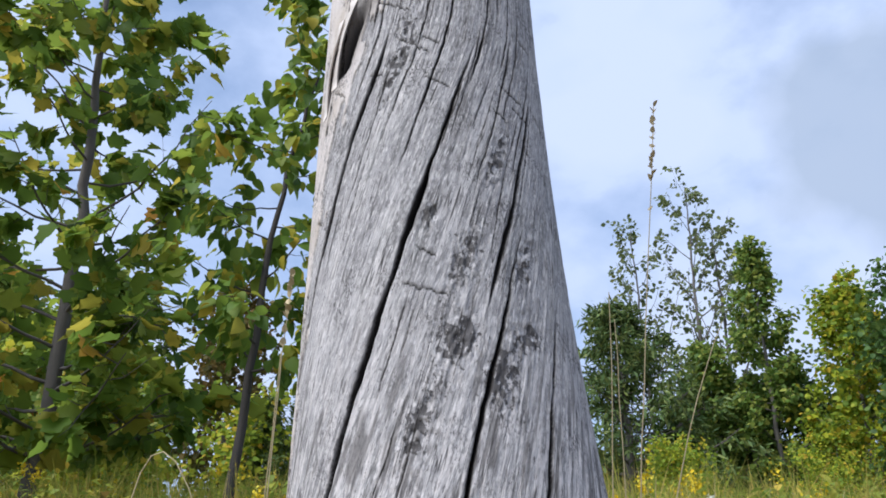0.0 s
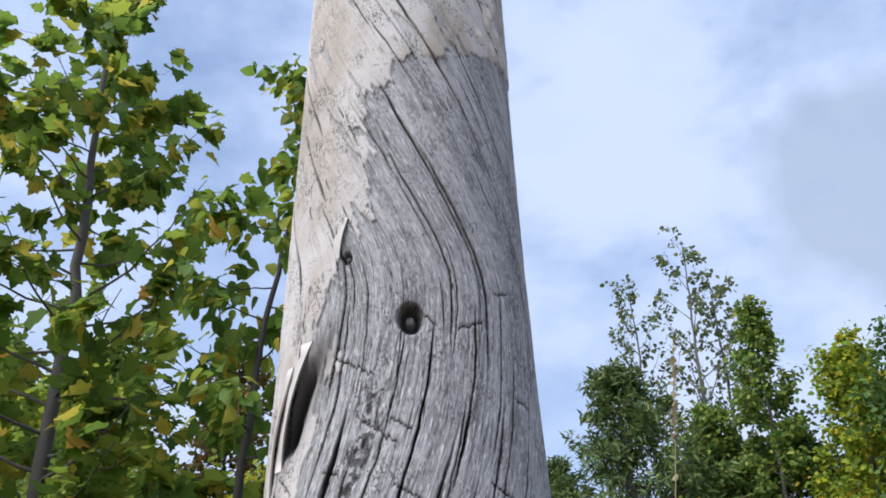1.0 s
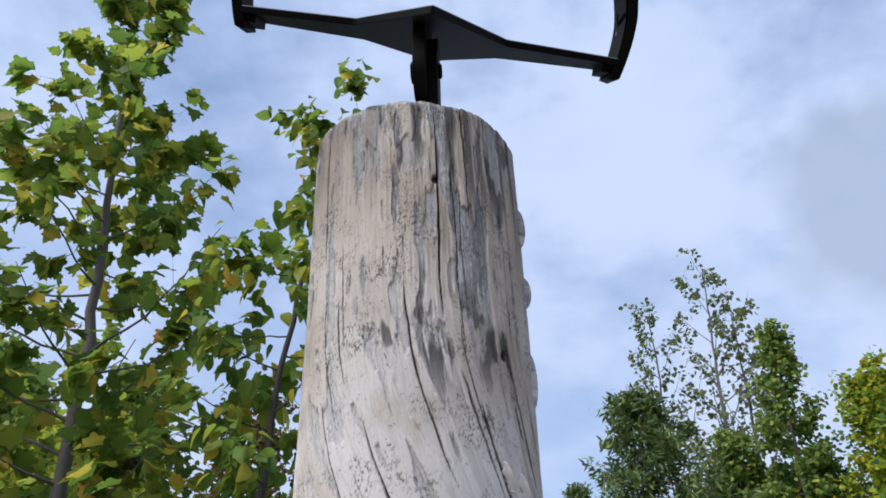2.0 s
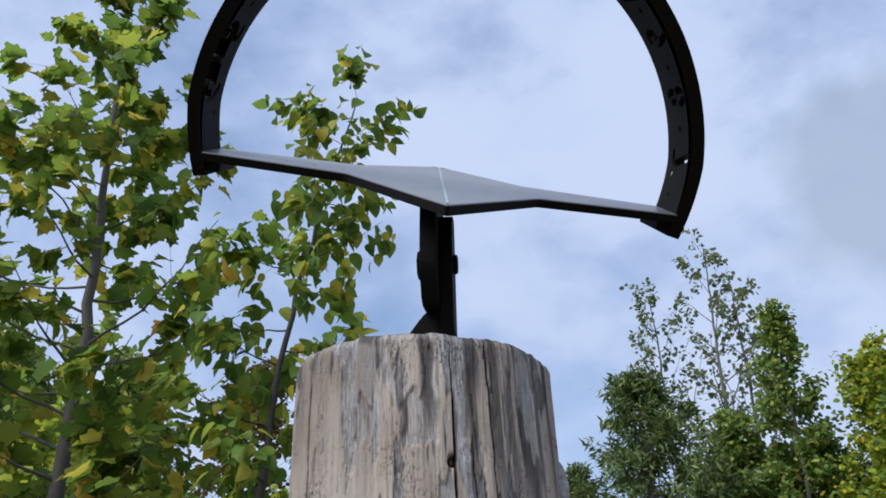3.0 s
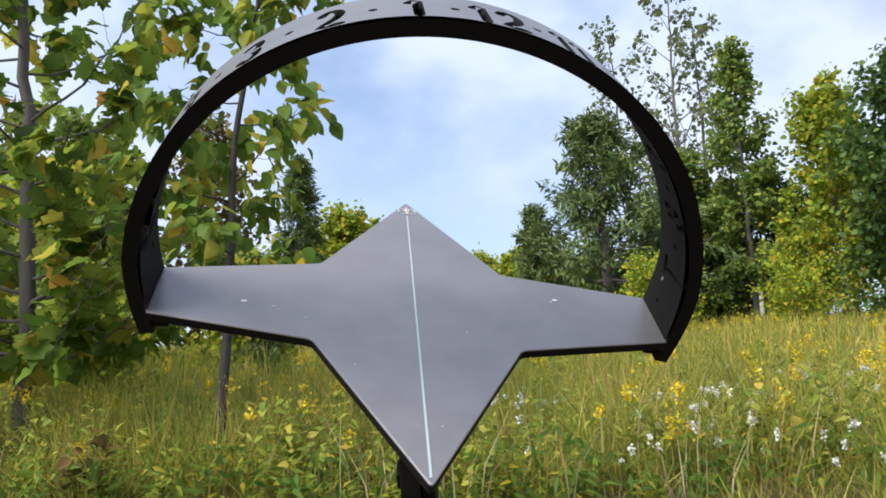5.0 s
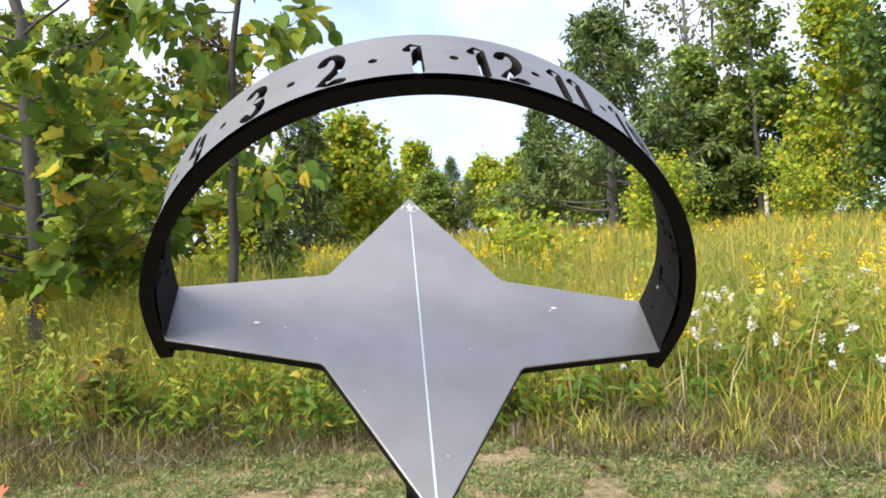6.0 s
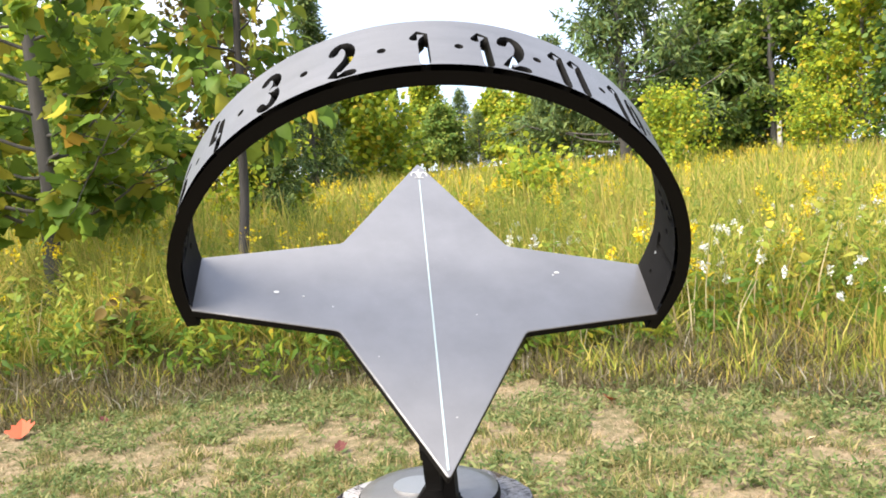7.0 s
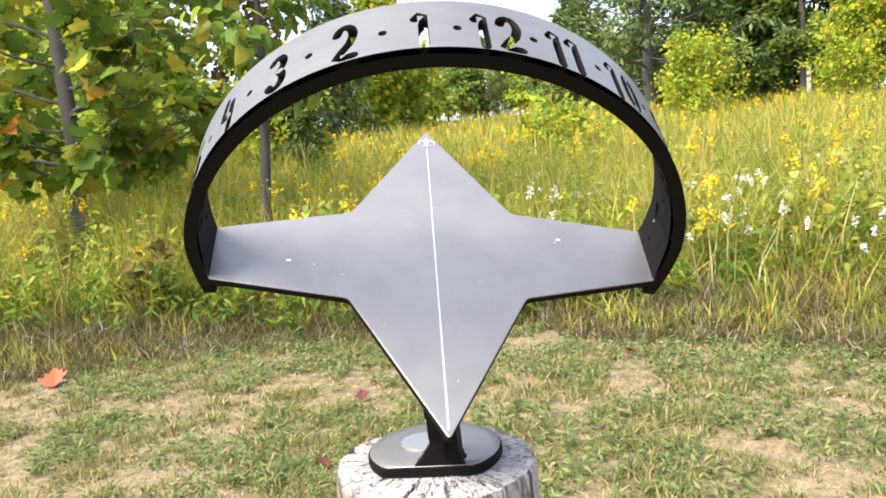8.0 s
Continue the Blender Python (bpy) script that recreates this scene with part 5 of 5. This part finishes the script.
x, y = rng.uniform(-9, 13, 1700), 5.2 + 24 * rng.rand(1700) ** 1.2
m = (np.abs(x) < 0.62 * y + 1) & (fractal(x * 0.8, y * 0.5, 44, 3) > 0.50)
x, y = x[m], y[m]
plumes("goldenrod", x, y, rng.uniform(0.45, 0.95, len(x)), rng.uniform(0.035, 0.10, len(x)), 34, 0.020 + 0.0012 * y, M_GOLD, 41, "yellow goldenrod plumes in the meadow")
# goldenrod in full bloom stands in bunches
cx, cy = rng.uniform(-7, 11, 150), 4.9 + 17 * rng.rand(150) ** 1.2
m = (np.abs(cx) < 0.62 * cy + 0.8) & (cx > -0.33 * cy)
cx, cy = np.repeat(cx[m], 3), np.repeat(cy[m], 3)
x, y = cx + rng.normal(0, 0.09, len(cx)), cy + rng.normal(0, 0.09, len(cx))
plumes("goldenrod_bunches", x, y, rng.uniform(0.5, 0.85, len(x)), rng.uniform(0.05, 0.09, len(x)), 44, 0.022 + 0.001 * y, M_GOLD, 43, "bunches of bright yellow goldenrod in bloom")
cx, cy = rng.uniform(0.0, 5.0, 105), 4.3 + 4.5 * rng.rand(105) ** 1.1
cx, cy = np.repeat(cx, 2), np.repeat(cy, 2)
x, y = cx + rng.normal(0, 0.09, len(cx)), cy + rng.normal(0, 0.16, len(cx))
plumes("white_flower", x, y, rng.uniform(0.34, 0.70, len(x)), rng.uniform(0.018, 0.032, len(x)), 24, 0.018 + 0.0011 * y, M_WHITEFL, 42, "small white flower heads in the meadow")
# dry stalks stand above the grass
x, y = rng.uniform(-8, 11, 9000), 4.6 + 20 * rng.rand(9000) ** 1.3
m = (np.abs(x) < 0.62 * y + 1.0) & (fractal(x * 0.9, y * 0.9, 95, 3) > 0.42)
x, y = x[m], y[m]
blades("dry_stalks", x, y, rng.uniform(0.45, 0.95, len(x)), rng.uniform(0.003, 0.006, len(x)) * (0.7 + y / 14), M_STALK, 9, 0.5, "tan dry stalks and seed heads in the meadow")
# leafy bright clumps that stand out of the grass
cx, cy = rng.uniform(-5, 8, 150), 4.9 + 11 * rng.rand(150) ** 1.2
m = np.abs(cx) < 0.62 * cy + 0.8
cx, cy = np.repeat(cx[m], 7), np.repeat(cy[m], 7)
x, y = cx + rng.normal(0, 0.13, len(cx)), cy + rng.normal(0, 0.13, len(cx))
weeds("leafy_clumps", x, y, rng.uniform(0.40, 0.90, len(x)), 0.075, 22, M_HERB, T_OVATE, 34, "bright yellow-green leafy clumps in the meadow", 0.6)
# a browning weed at the turf's edge
x, y = -2.72 + rng.normal(0, 0.10, 9), 5.0 + rng.normal(0, 0.08, 9)
weeds("brown_weed", x, y, rng.uniform(0.35, 0.75, 9), 0.10, 16, M_BROWN, T_OVATE, 35, "browning leafy weed in the tall grass", 0.6)


# ---- grass stems beside the post and fallen leaves ----
def grass_stem(base, tip, sag, seed, head, droop=0.0):
    rg = np.random.RandomState(seed)
    ob = tagged(new("grass_stem"), "dry straw-coloured grass stem with a seed head" if head else "dry bent straw-coloured grass blade", "grass stem", "grass stems by the post")
    p = bend(base, tip, sag, 14, rg, 0.015)
    if droop:
        t = np.linspace(0, 1, 14)
        p[:, 0] = base[0] + (tip[0] - base[0]) * t ** 3 - 0.02 * np.sin(np.pi * t)
        p[:, 2] = base[2] + (tip[2] - base[2]) * np.sin(t * np.pi / 2 * 1.25) * 1.12 - droop * t ** 6
    v, f = tube(p, np.linspace(0.0008, 0.0004, 14), 5)
    array_object("stalk", v, f, M_STRAW, ob, True)
    if head:
        k = 22
        g = rg.rand(k, 1)
        q = p[-3] + (p[-1] - p[-3]) * g
        d = (p[-1] - p[-3]) / np.linalg.norm(p[-1] - p[-3]) + rg.normal(0, 0.22, (k, 3))
        v, f = scatter(T_SMALL, q, d + np.array([0, 0, 0.35]), 0.0075, rg, 0.12)
        array_object("seed_head", v, f, M_STRAW, ob)["kind"] = "stuff"


STEMS = [((0.116, 0.2, 0.0), (0.199, 0.2, 0.673), -0.03, True), ((0.124, 0.22, 0.0), (0.145, 0.22, 0.49), 0.02, False), ((0.121, 0.24, 0.0), (0.249, 0.24, 0.466), 0.10, False), ((0.141, 0.2, 0.0), (0.145, 0.2, 0.46), 0.0, False),
         ((-0.155, 0.2, 0.0), (-0.142, 0.2, 0.506), 0.01, True), ((-0.16, 0.2, 0.0), (-0.141, 0.18, 0.426), -0.02, False), ((-0.215, 0.12, 0.0), (-0.172, 0.12, 0.305), 0.0, False, 0.040)]
for i, (b, t, sag, head, *droop) in enumerate(STEMS):
    grass_stem(b, t, sag, 60 + i, head, *droop)

LEAVES = [(-2.71, 3.73, 0.14, 20, M_ORANGE), (-2.30, 3.94, 0.065, 70, M_RED), (-0.77, 3.20, 0.065, 10, M_RED), (0.62, 3.81, 0.075, 140, M_ORANGE), (-2.98, 4.30, 0.09, 200, M_ORANGE), (-0.76, 2.41, 0.06, 80, M_RED), (-0.30, 2.3, 0.04, 30, M_STRAW), (1.35, 3.0, 0.04, 250, M_STRAW)]
for i, (x, y, s, a, mt) in enumerate(LEAVES):
    tv, tf = leaf_template(MAPLE, 0.45, -0.35)
    ob = mesh_object("fallen_leaf", tv * s, tf, mt)
    ob.matrix_world = pose(x, y, float(height(x, y)) + 0.018, 12, -10, a)
    tagged(ob, "curled orange-red fallen leaf on the turf" if mt is not M_STRAW else "curled straw-coloured fallen leaf on the turf", "leaf", "fallen leaves on the turf")
